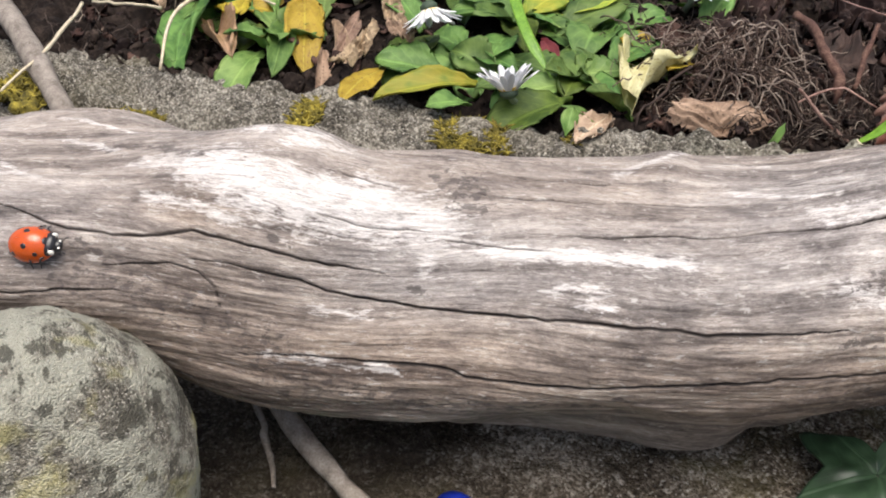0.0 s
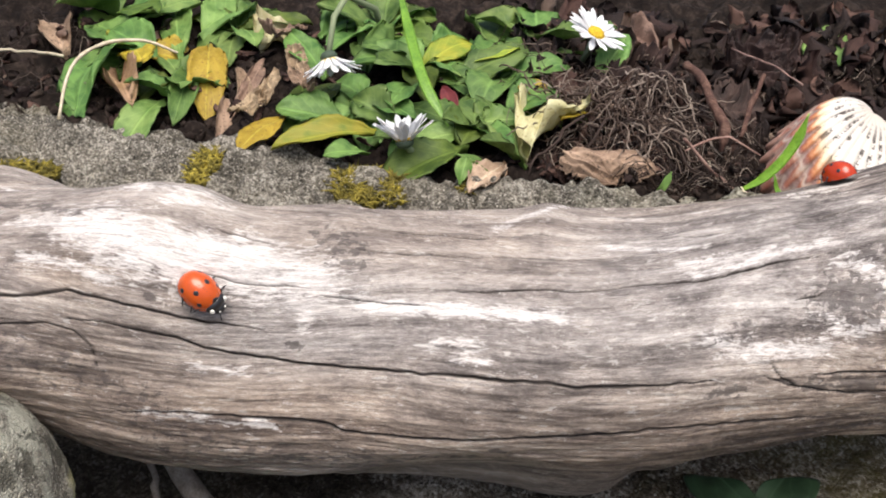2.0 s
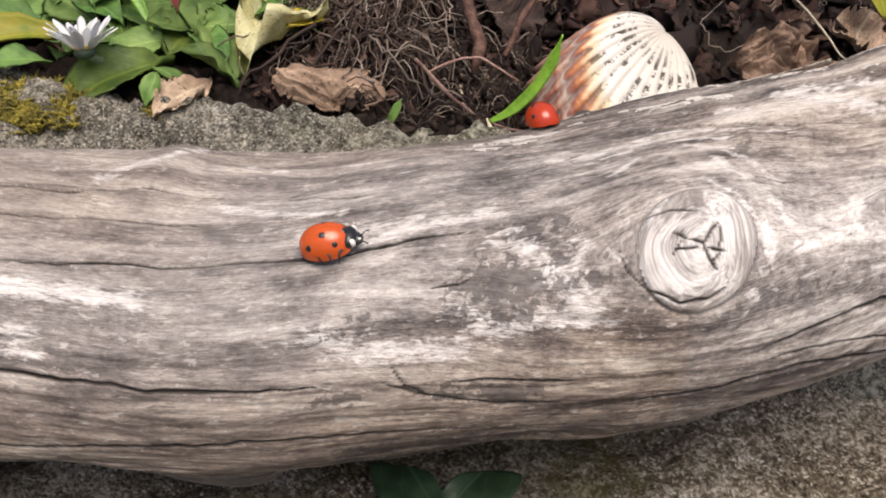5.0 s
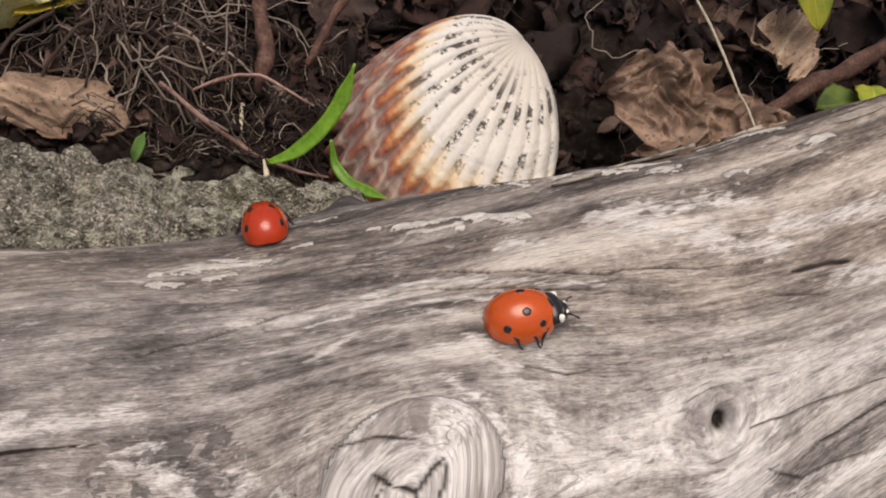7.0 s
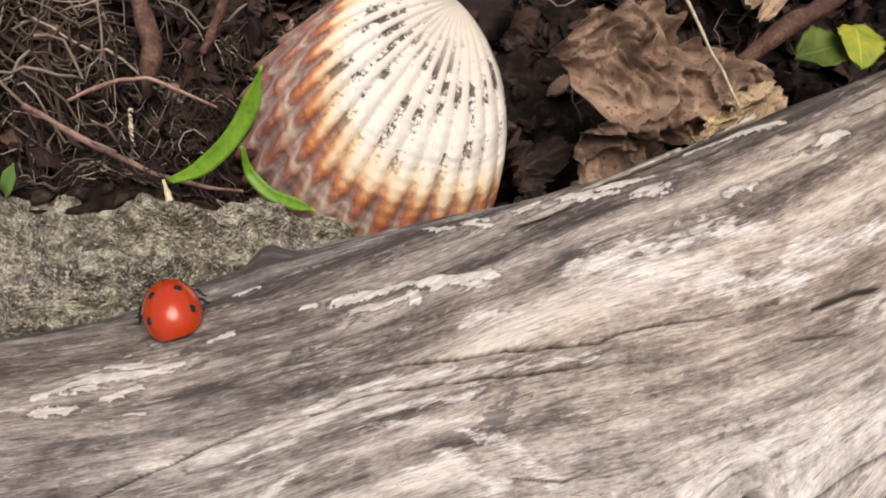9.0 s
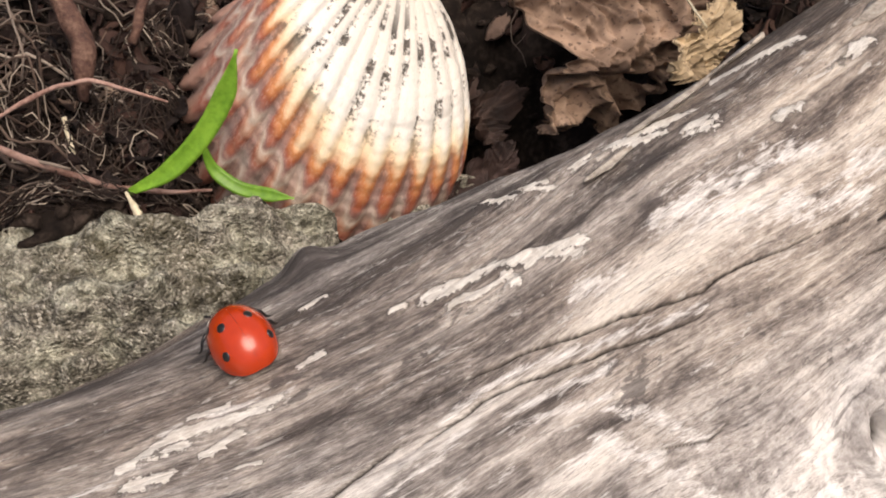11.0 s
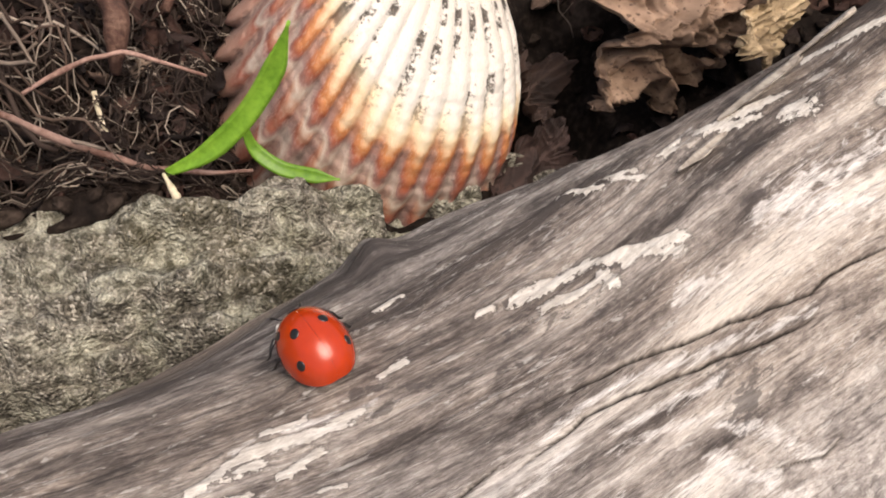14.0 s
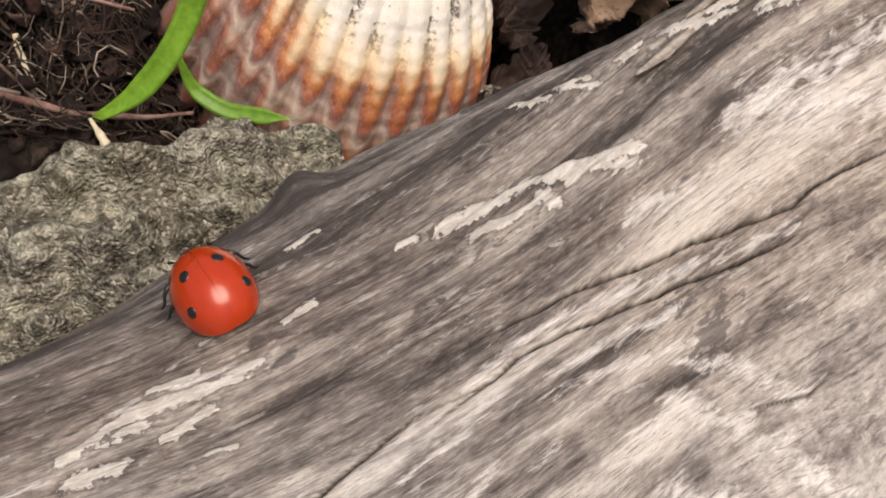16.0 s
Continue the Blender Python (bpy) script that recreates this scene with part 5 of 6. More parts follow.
G3 = ("green", "green", "green", "bright", "olive")
for k, (x, y, leaves, ln, w) in enumerate([(-4.3, 16.9, 7, 1.3, 0.8), (-3.2, 15.9, 6, 1.0, 0.6), (0.25, 15.3, 8, 1.1, 0.65), (1.1, 16.6, 8, 1.3, 0.75), (2.5, 16.4, 8, 1.4, 0.8),
                                           (2.1, 14.7, 7, 0.95, 0.55), (-0.7, 14.9, 6, 0.95, 0.55), (3.3, 17.9, 8, 1.4, 0.8), (-2.5, 18.0, 7, 1.3, 0.7), (0.3, 18.3, 8, 1.4, 0.8), (-5.0, 18.5, 7, 1.4, 0.8), (1.2, 14.3, 6, 0.8, 0.5), (3.3, 15.2, 6, 0.9, 0.55)]):
    rosette((x, y, 2.08), leaves, ln, w, G3 if k % 3 else G3 + ("lime", "yellow"), "green daisy rosette of toothed leaves growing in soil", 60 + k)


def crumpled(name, at, size, material, label, seed, turn, amp=0.35, cell=1.5, arch=0.0, domes=(), hole=None):
    """A dead leaf dried into a crumpled sheet: sharp folds, swollen pouches, a torn edge and perhaps a hole."""
    n, c = 110, 110
    U, V = np.meshgrid(np.linspace(-1, 1, n), np.linspace(-1, 1, c), indexing="ij")
    Q, rad = np.arctan2(V, U), np.maximum(np.abs(U), np.abs(V))
    rim = 0.86 + 0.13*np.sin(Q*3 + seed) + 0.14*vnoise(np.cos(Q)*3 + seed, np.sin(Q)*3, 0, seed) + 0.09*vnoise(np.cos(Q)*12, np.sin(Q)*12, 0, seed + 1)
    x, y = rad*rim*np.cos(Q), rad*rim*np.sin(Q)
    wx, wy = x*size[0]*cell, y*size[1]*cell
    wx, wy = wx + 0.45*fbm(wx + 9, wy, seed, 2, seed + 5), wy + 0.45*fbm(wx, wy + 5, seed, 2, seed + 7)
    fold = 1 - np.abs(fbm(wx, wy, seed, 2, seed, 0.5))*1.6
    fine = np.abs(fbm(wx*3.2, wy*3.2, 1, 3, seed + 3))
    vein = np.exp(-(y/0.05)**2) + 0.6*np.exp(-((((x - 0.7*np.abs(y))*3.2 + 0.2*vnoise(x*3, y*3, 0, seed)) % 1 - 0.5)/0.09)**2)
    z = size[2]*(rad**2*0.9 - 0.25) + amp*(0.75*fold - 0.45 - 0.38*fine) + 0.035*vein*(0.4 + amp)
    for ux, uy, wide, high in domes:
        z = z + high*np.exp(-((x - ux)/wide)**2 - ((y - uy)/wide)**2)
    px, py = x*size[0], y*size[1]
    if arch:
        a = py/size[1]*arch
        py, z = size[1]*np.sin(a)/arch*(1 + 0.3*z), z*np.cos(a) - size[1]*(1 - np.cos(a))/arch
    px, py = px + 0.10*amp*fbm(wx*2, wy*2, 4, 2, seed + 11), py + 0.10*amp*fbm(wx*2, wy*2, 7, 2, seed + 12)
    top = np.stack([px, py, z], -1)
    low = top - np.array([0, 0, 0.025])
    keep = np.ones((n - 1, c - 1), bool)
    if hole:
        keep = np.hypot(x - hole[0], y - hole[1])[:-1, :-1] > hole[2]*(1 + 0.35*vnoise(x*9, y*9, 0, 3))[:-1, :-1]
    idx = np.arange(n*c).reshape(n, c)
    quads = np.stack([idx[:-1, :-1], idx[1:, :-1], idx[1:, 1:], idx[:-1, 1:]], -1)[keep]
    ring = np.concatenate([idx[:-1, 0], idx[-1, :-1], idx[:0:-1, -1], idx[0, :0:-1]])
    s = Shape().add(np.concatenate([top.reshape(-1, 3), low.reshape(-1, 3)]), np.concatenate([quads, quads[:, ::-1] + n*c]).tolist())
    s.f += [(int(a), int(b), int(b) + n*c, int(a) + n*c) for a, b in zip(ring, np.roll(ring, -1))]
    me = s.mesh(name, material)
    uv = np.stack([x*0.5 + 0.5, y, 0*x], -1).reshape(-1, 3)
    attribute(me, "leaf", np.concatenate([uv, uv]), "FLOAT_VECTOR")
    ob = new(name, me)
    ob.matrix_basis = pose(at[0]*CM, at[1]*CM, at[2]*CM, *turn)
    return tagged(ob, label, "leaf", "dead leaves")


crumpled("dead_leaf", (4.2, 13.35, 2.42), (0.74, 0.50, 0.1), BROWN, "curled brown dead leaf lying against the kerb", 3, (20, -4, -8), 0.22, 1.1, 1.3, [(-0.45, 0.0, 0.45, 0.20), (0.5, -0.1, 0.4, 0.10)])
crumpled("dead_leaf", (10.75, 13.95, 2.42), (1.05, 1.0, 0.10), DEAD, "crumpled tan dead leaf with a hole behind the log", 8, (42, 4, 8), 0.50, 2.1, 0.5, [(-0.25, -0.1, 0.45, 0.35), (0.5, 0.0, 0.4, 0.28), (-0.3, 0.75, 0.3, 0.25)], (0.18, -0.42, 0.10))
crumpled("dead_leaf", (11.3, 13.45, 2.72), (0.62, 0.40, 0.15), DEAD, "torn brown dead leaf resting against the log", 12, (42, 4, 30), 0.22, 2.0, 0.9, [(0.2, 0.0, 0.5, 0.15)])
for k, (x, y, sx, a) in enumerate([(-1.55, 15.2, 0.5, 70), (-1.1, 16.3, 0.55, 110), (-1.75, 14.4, 0.38, 60), (-0.9, 15.3, 0.42, 130), (-1.5, 17.2, 0.5, 20)]):
    crumpled("dead_leaf", (x, y, 2.45 + 0.06*k), (sx, sx*0.42, 0.1), DEAD, "withered brown daisy leaf shrivelled among green ones", 41 + k, (15 - 9*k, 10*k - 20, a), 0.24, 2.4, 1.0)
crumpled("dead_leaf", (9.75, 13.9, 1.6), (0.42, 0.34, 0.1), DARK_LEAF, "small dark brown dead leaf in the hollow", 15, (20, 20, 40), 0.3, 2.2)
crumpled("dead_leaf", (9.45, 13.15, 1.4), (0.55, 0.35, 0.12), DARK_LEAF, "dark red-brown dead leaf tucked beside the shell", 18, (30, -10, 30), 0.14, 1.4)
crumpled("dead_leaf", (12.0, 15.7, 2.45), (0.55, 0.42, 0.2), TAN, "small dry tan leaf on dark soil", 22, (15, 10, 70), 0.3, 2.0)
crumpled("dead_leaf", (6.75, 15.4, 2.3), (0.45, 0.75, 0.1), DARK_LEAF, "broad grey-brown dead leaf on the soil", 25, (30, 8, 15), 0.2, 1.2)
crumpled("dead_leaf", (5.2, 16.6, 2.4), (0.9, 0.7, 0.2), DARK_LEAF, "broad brown dead leaf under dry roots", 29, (12, 4, 50), 0.55, 2.2)
crumpled("dead_leaf", (7.6, 17.2, 2.5), (0.9, 0.8, 0.2), DARK_LEAF, "brown dead leaf on the soil bed", 33, (14, -8, 20), 0.55, 2.2)


def stalk(name, pts, radii, material, label, category, sides=8, wobble=0.0, seed=0, group=""):
    p = np.array(pts, float)
    t = np.linspace(0, 1, len(p))
    f = np.linspace(0, 1, 5*len(p))
    q = np.stack([spline(t, p[:, k], f) for k in range(3)], -1)
    if wobble:
        q = q + wobble*np.stack([vnoise(f*9, k*5.0 + seed, 0, seed) for k in range(3)], -1)
    rad = np.interp(f, np.linspace(0, 1, len(radii)), radii)*(1 + 0.18*vnoise(f*14, seed, 0, 3))
    ob = new(name, Shape().tube(q, rad, sides).mesh(name, material))
    return tagged(ob, label, category, group)


stalk("twig", [(-8.6, 16.4, 2.7), (-7.4, 14.9, 2.55), (-6.0, 12.9, 2.3), (-5.6, 12.2, 2.2)], [0.20, 0.19, 0.17, 0.15], GREY_TWIG, "bare grey twig lying over the kerb towards the log", "twig", 10, 0.03, 1)
stalk("straw", [(-6.5, 15.6, 2.7), (-6.6, 14.2, 2.6), (-6.9, 12.9, 2.5)], [0.03, 0.035, 0.02], STRAW, "thin dry straw crossing a grey twig", "straw", 6, 0.02, 2)
stalk("twig", [(-2.3, 9.4, 0.1), (-1.7, 8.6, -0.05), (-0.9, 7.75, -0.12), (-0.1, 7.0, -0.15)], [0.13, 0.15, 0.14, 0.12], GREY_TWIG, "brown-grey stick poking out from under the log", "twig", 10, 0.03, 3)
stalk("twig", [(-2.5, 9.3, 0.0), (-2.1, 8.5, -0.15), (-1.9, 7.8, -0.2)], [0.06, 0.05, 0.03], GREY_TWIG, "thin stick under the log on concrete", "twig", 8, 0.03, 4)
stalk("straw", [(-4.78, 14.14, 2.3), (-4.79, 15.14, 2.75), (-4.44, 15.8, 2.85), (-3.82, 16.1, 2.8), (-3.21, 16.09, 2.6)], [0.03, 0.035, 0.03, 0.03, 0.025], STRAW, "pale straw arching over a green leaf", "straw", 6, 0.01, 5)
stalk("straw", [(-6.6, 16.3, 2.4), (-5.3, 16.1, 2.45)], [0.03, 0.03], STRAW, "pale dry straw on the soil", "straw", 6, 0.02, 6)
stalk("stalk", [(5.30, 13.28, 2.94), (5.62, 13.25, 2.58), (5.95, 13.25, 2.28), (6.34, 13.22, 2.02), (6.95, 13.15, 1.98)], [0.022, 0.026, 0.026, 0.024, 0.012], PINK_TWIG, "pinkish brown dry stalk along the kerb edge", "stalk", 8, 0.012, 7)
stalk("stalk", [(5.47, 13.71, 2.44), (5.80, 13.78, 2.60), (6.11, 13.80, 2.68), (6.40, 13.78, 2.56), (6.72, 13.74, 2.39)], [0.018, 0.02, 0.018, 0.015, 0.01], PINK_TWIG, "bent dry stalk lying on soil", "stalk", 7, 0.01, 8)
stalk("twig", [(5.75, 15.7, 3.0), (5.95, 15.0, 2.95), (6.05, 14.5, 2.82), (6.16, 14.0, 2.60), (6.12, 13.85, 2.35)], [0.07, 0.085, 0.075, 0.09, 0.04], TWIG, "scaly red-brown twig end stuck in soil", "twig", 10, 0.03, 9)
stalk("twig", [(6.55, 14.4, 2.35), (6.75, 14.9, 2.6), (7.1, 15.6, 2.9)], [0.04, 0.05, 0.04], TWIG, "thin brown twig behind the shell", "twig", 8, 0.02, 10)
stalk("straw", [(5.94, 13.86, 2.16), (5.96, 13.70, 2.12), (5.98, 13.54, 2.05)], [0.02, 0.022, 0.018], STRAW, "short pale straw stub in soil", "straw", 6, 0.01, 11)
stalk("bud", [(6.3, 13.1, 2.2), (6.36, 12.93, 2.15), (6.38, 12.75, 2.2)], [0.012, 0.035, 0.006], STRAW, "small pale yellow shoot tip on the kerb", "bud", 7, 0.0, 12)
stalk("branch", [(11.2, 14.2, 2.2), (11.9, 14.75, 2.5), (12.6, 15.25, 2.6), (13.6, 15.9, 2.75), (15.0, 16.6, 2.9)], [0.06, 0.09, 0.10, 0.11, 0.12], TWIG, "brown branch lying behind dead leaves", "branch", 10, 0.04, 13)
stalk("straw", [(10.5, 16.3, 3.0), (10.8, 15.0, 3.05), (11.05, 14.1, 3.0), (11.2, 13.55, 2.95)], [0.016, 0.016, 0.013, 0.01], STRAW, "thin dry straw lying across a dead leaf", "straw", 6, 0.02, 14)
stalk("stalk", [(6.9, 17.2, 2.6), (7.3, 16.0, 2.9), (7.6, 15.1, 3.0)], [0.02, 0.02, 0.018], PINK_TWIG, "thin reddish stalk behind the shell", "stalk", 6, 0.02, 15)
stalk("stalk", [(6.6, 8.35, 0.12), (7.0, 8.0, 0.1), (7.5, 7.4, 0.05), (8.0, 6.8, 0.0)], [0.035, 0.045, 0.04, 0.035], plain("red ivy stalk", (0.22, 0.06, 0.05), 0.5), "red ivy stalk on concrete", "stalk", 8, 0.01, 16)
for k, (x, y) in enumerate([(4.0, 15.0), (4.6, 15.4), (5.2, 15.1), (4.3, 14.4), (5.8, 16.0), (5.0, 14.2), (6.6, 16.2), (3.7, 14.2)]):
    a = rng.uniform(0, 6.28)
    ln = rng.uniform(0.7, 1.4)
    stalk("stalk", [(x - ln*math.cos(a), y - ln*math.sin(a), 2.2), (x, y, 2.62), (x + ln*math.cos(a + 0.5), y + ln*math.sin(a + 0.5), 2.25)], [0.02, 0.028, 0.018], ROOT, "dry brown stalk tangled in roots on soil", "stalk", 6, 0.12, 40 + k, "dry stalks")


def blade(pts, width, label, flat=(0, -0.5, 0.86), mat=None):
    """A grass blade: a keeled strip swept along a curve."""
    p = np.array(pts, float)
    t = np.linspace(0, 1, len(p))
    f = np.linspace(0, 1, 28)
    q = np.stack([spline(t, p[:, k], f) for k in range(3)], -1)
    d = np.gradient(q, axis=0)
    d /= np.linalg.norm(d, axis=1)[:, None]
    s = np.cross(d, np.array(flat))
    s /= np.linalg.norm(s, axis=1)[:, None]
    n = np.cross(s, d)
    w = width/2*np.clip(0.30 + 2.2*f, 0, 1)*np.clip((1 - f)*5, 0.16, 1)
    keel = np.array([-1, -0.5, 0, 0.5, 1, 0.5, 0, -0.5])
    hgt = np.array([0.35, 0.12, 0.0, 0.12, 0.35, -0.12, -0.3, -0.12])
    ring = q[:, None] + s[:, None]*(keel[None, :, None]*w[:, None, None]) + n[:, None]*(hgt[None, :, None]*w[:, None, None])
    ob = new("grass_blade", Shape().grid(ring, close_v=True, caps=True).mesh("grass_blade", mat or GRASS))
    return tagged(ob, label, "grass", "grass blades")


blade([(6.30, 13.17, 2.06), (6.60, 13.15, 2.30), (6.86, 13.20, 2.62), (7.05, 13.29, 2.99), (7.15, 13.38, 3.40)], 0.155, "bright green grass blade leaning against the shell")
blade([(6.93, 13.50, 2.18), (7.00, 13.36, 1.96), (7.17, 13.20, 1.89), (7.38, 13.08, 1.92), (7.58, 12.98, 1.97)], 0.115, "short bent green blade lying below the shell")
blade([(0.60, 17.94, 3.3), (0.90, 16.22, 3.1), (1.22, 14.93, 2.8), (1.64, 14.25, 2.4)], 0.19, "long arching green grass blade among daisies")
blade([(4.95, 13.05, 1.95), (5.05, 12.98, 2.2), (5.15, 13.05, 2.45)], 0.12, "tiny dark green shoot beside the kerb", mat=GREEN)
me_yellow = leaf_mesh("leaf", 1.5, 0.6, LIME, "oval", 0.5, 0.2, 0.05, 0.3, 77)
tagged(new("leaf", me_yellow), "yellow-green leaf with a pale tip above the bed", "leaf", "leaves in the bed").matrix_basis = aim((11.6, 16.6, 3.6), (12.3, 15.3, 3.1), 10)
for k, (x, y, z, a, ln) in enumerate([(12.6, 14.6, 2.6, 200, 0.6), (12.7, 14.8, 2.7, 260, 0.6)]):
    me = leaf_mesh("leaf", ln, 0.48, (OLIVE, LIME)[k % 2], "oval", 0.4, 0.2, 0.08, 0.2, 90 + k)
    tagged(new("leaf", me), "small green and reddish leaf of a low seedling", "leaf", "seedling leaves").matrix_basis = pose(x*CM, y*CM, z*CM, 0, -20, a)


# daisies
def petal_mesh(L=0.46, W=0.135):
    u, v = np.linspace(0, 1, 9), np.linspace(-1, 1, 5)
    U, V = np.meshgrid(u, v, indexing="ij")
    w = (0.35 + 0.65*np.clip(U*2.2, 0, 1))*np.sqrt(np.clip(1.02 - U**5, 0, 1))*W/2
    top = np.stack([U*L, V*w, 0.03*np.sin(U*2.6) - 0.012*np.abs(V)], -1)
    low = top - np.array([0, 0, 0.012])
    return Shape().grid(np.concatenate([top, low[:, ::-1][:, 1:-1]], 1), close_v=True, caps=True).mesh("petal", PETAL)


PETAL_MESH = petal_mesh()


def daisy(at, face, openness, count, stem, label, keep=lambda q: True, seed=0):
    """openness: degrees by which the petals rise above flat."""
    r = random.Random(seed)
    root = thing("daisy", label, "daisy", at, "daisies in the bed")
    root.matrix_basis = Matrix.Translation(Vector(at)*CM) @ Vector(face).to_track_quat("Z", "Y").to_matrix().to_4x4()
    part("flower_disc", Shape().blob((0, 0, 0.02), (0.16, 0.16, 0.085), nu=12, nv=20, rough=0.08, seed=seed, freq=9), DISC, root, "yellow flower disc")
    part("calyx", Shape().blob((0, 0, -0.07), (0.15, 0.15, 0.10)), CALYX, root, "dark green calyx")
    for layer in range(2):
        for k in range(count):
            q = (k + 0.5*layer)/count*360 + r.uniform(-5, 5)
            if keep(q):
                ob = part("petal", PETAL_MESH, PETAL, root)
                ob.matrix_basis = pose(0.12*CM*math.cos(radians(q)), 0.12*CM*math.sin(radians(q)), (0.01*layer - 0.02)*CM, 0, -openness - r.uniform(-9, 9) - 6*layer, q)
                ob.matrix_basis = ob.matrix_basis @ Matrix.Diagonal((r.uniform(0.88, 1.05),)*3 + (1,))
    inv = root.matrix_basis.inverted()
    pts = [tuple((inv @ (Vector(p)*CM))/CM) for p in stem]
    part("stem", Shape().tube(np.array(pts), np.linspace(0.05, 0.07, len(pts)), 8), STEM, root, "hairy grey-green stem")
    return root


daisy((0.95, 13.45, 2.62), (-0.15, 0.35, 0.9), 38, 13, [(0.95, 13.4, 2.55), (1.05, 13.6, 2.3), (1.2, 14.0, 2.05)], "half-open white daisy beside the kerb", seed=1)
daisy((-0.42, 15.35, 2.95), (0.25, -0.45, -0.75), 25, 12, [(-0.45, 15.45, 3.0), (-0.40, 16.0, 3.45), (-0.25, 16.8, 3.5), (0.2, 17.4, 3.0), (0.4, 17.6, 2.2)], "drooping white daisy on an arched stem", seed=2)
daisy((4.28, 16.85, 2.95), (0.35, -0.15, 0.9), 8, 15, [(4.25, 16.85, 2.9), (4.2, 17.0, 2.5), (4.1, 17.3, 2.05)], "open white daisy with a yellow centre", seed=3)


# ivy leaf, coloured glass nuggets and moss in front and on the kerb
def ivy_leaf():
    q = np.linspace(0, 2*np.pi, 140, endpoint=False)
    gap = lambda c: np.abs((q - c + np.pi) % (2*np.pi) - np.pi)
    rim = 0.34 + np.max([(ln - 0.34)*np.exp(-(gap(c)/0.42)**1.25) for c, ln in ((0.0, 1.12), (1.05, 0.98), (-1.05, 0.98), (2.15, 0.78), (-2.15, 0.78))], axis=0)
    rim = rim - 0.16*np.exp(-(gap(np.pi)/0.3)**2)
    r = np.linspace(0.03, 1, 18)
    Rr, Q = np.meshgrid(r, q, indexing="ij")
    x, y = 1.18*Rr*rim*np.cos(Q), 1.12*Rr*rim*np.sin(Q)
    z = 0.06*fbm(x*2, y*2, 0, 3, 5) - 0.10*(x*x + y*y) + 0.05*np.abs(np.sin(Q*2.5))*Rr
    top = np.stack([x, y, z], -1)
    s = Shape().grid(np.concatenate([top, (top - np.array([0, 0, 0.03]))[::-1]], 0), close_v=True)
    vein = np.abs(np.sin(Q*2.5))*Rr*1.1
    return s, np.concatenate([np.stack([x*0.4, vein, 0*x], -1), np.stack([x*0.4, vein, 0*x], -1)[::-1]], 0)


shape, uv = ivy_leaf()
me = shape.mesh("ivy_leaf", IVY)
attribute(me, "leaf", uv, "FLOAT_VECTOR")
ivy = new("ivy_leaf", me)
ivy.matrix_basis = pose(5.95*CM, 8.35*CM, 0.10*CM, 6, 4, -95) @ Matrix.Scale(1.25, 4)
tagged(ivy, "dark green ivy leaf with pale veins on concrete", "leaf")


def nugget(at, size, colour, label, seed):
    m, nt, bs = shader("coloured glass", 0.35, 0.4)
    n = noise_tex(nt, place(nt), 4.0, 3)
    set_colour(nt, bs, mix(nt, n, tuple(c*0.7 for c in colour), colour))
    bs.inputs["Coat Weight"].default_value = 0.1
    s = Shape().blob((0, 0, 0), size, nu=22, nv=30, rough=0.05, seed=seed, freq=1.5)
    v = s.v[0]
    v[:, 2] = np.minimum(v[:, 2], size[2]*0.72 + 0.1*v[:, 0])
    ob = new("glass_nugget", s.mesh("glass_nugget", m))
    ob.matrix_basis = pose(at[0]*CM, at[1]*CM, at[2]*CM, 18, 0, seed*40)
    tagged(ob, label, "glass nugget", "glass nuggets")


nugget((0.58, 7.2, 0.0), (0.34, 0.46, 0.42), (0.008, 0.022, 0.26), "deep blue glass nugget lying on concrete", 1)
nugget((-1.65, 7.05, -0.1), (0.42, 0.36, 0.32), (0.0, 0.30, 0.10), "emerald green glass nugget lying on concrete", 2)
nugget((-0.75, 6.95, -0.1), (0.34, 0.34, 0.32), (0.02, 0.20, 0.20), "teal glass nugget lying on concrete", 3)
nugget((0.0, 6.8, -0.15), (0.34, 0.34, 0.3), (0.0, 0.26, 0.09), "green glass nugget lying beside a stick", 4)
nugget((1.45, 6.85, -0.15), (0.36, 0.34, 0.3), (0.0, 0.28, 0.10), "green glass nugget lying on mossy concrete", 5)
nugget((2.75, 6.85, -0.15), (0.4, 0.34, 0.3), (0.03, 0.18, 0.08), "dull green glass nugget lying on concrete", 6)


def moss_clump(at, size, count, seed):
    """A ragged patch of moss: tufts of short leafy shoots crowded in small pads."""
    r = np.random.default_rng(seed)
    s = Shape()
    pads = [(at[0] + size[0]*r.uniform(-0.75, 0.75), at[1] + size[1]*r.uniform(-0.8, 0.8), r.uniform(0.25, 0.5)) for k in range(9)]
    for cx, cy, k in pads:
        s.blob((cx, cy, at[2] - 0.04), (size[0]*k, size[1]*k, size[2]*0.9), nu=9, nv=14, rough=0.5, seed=seed, freq=3.5)
    for k in range(count):
        cx, cy, rad = pads[r.integers(len(pads))]
        a, d = r.uniform(0, 6.28), math.sqrt(r.uniform(0, 1))*1.15
        x, y = cx + size[0]*rad*d*math.cos(a), cy + size[1]*rad*d*math.sin(a)
        z = at[2] - 0.03 + size[2]*max(0, 1 - d*d)*r.uniform(0.5, 1.1)
        lean = r.normal(0, 0.045, 2)
        h = r.uniform(0.04, 0.11)
        s.tube([(x, y, z - 0.06), (x + lean[0], y + lean[1], z + h*0.6), (x + lean[0]*2.2, y + lean[1]*2.2, z + h)], [0.014, 0.022, 0.004], 4)
    tagged(new("moss", s.mesh("moss", MOSS)), "golden green moss cushion growing on the kerb", "moss", kind="stuff")


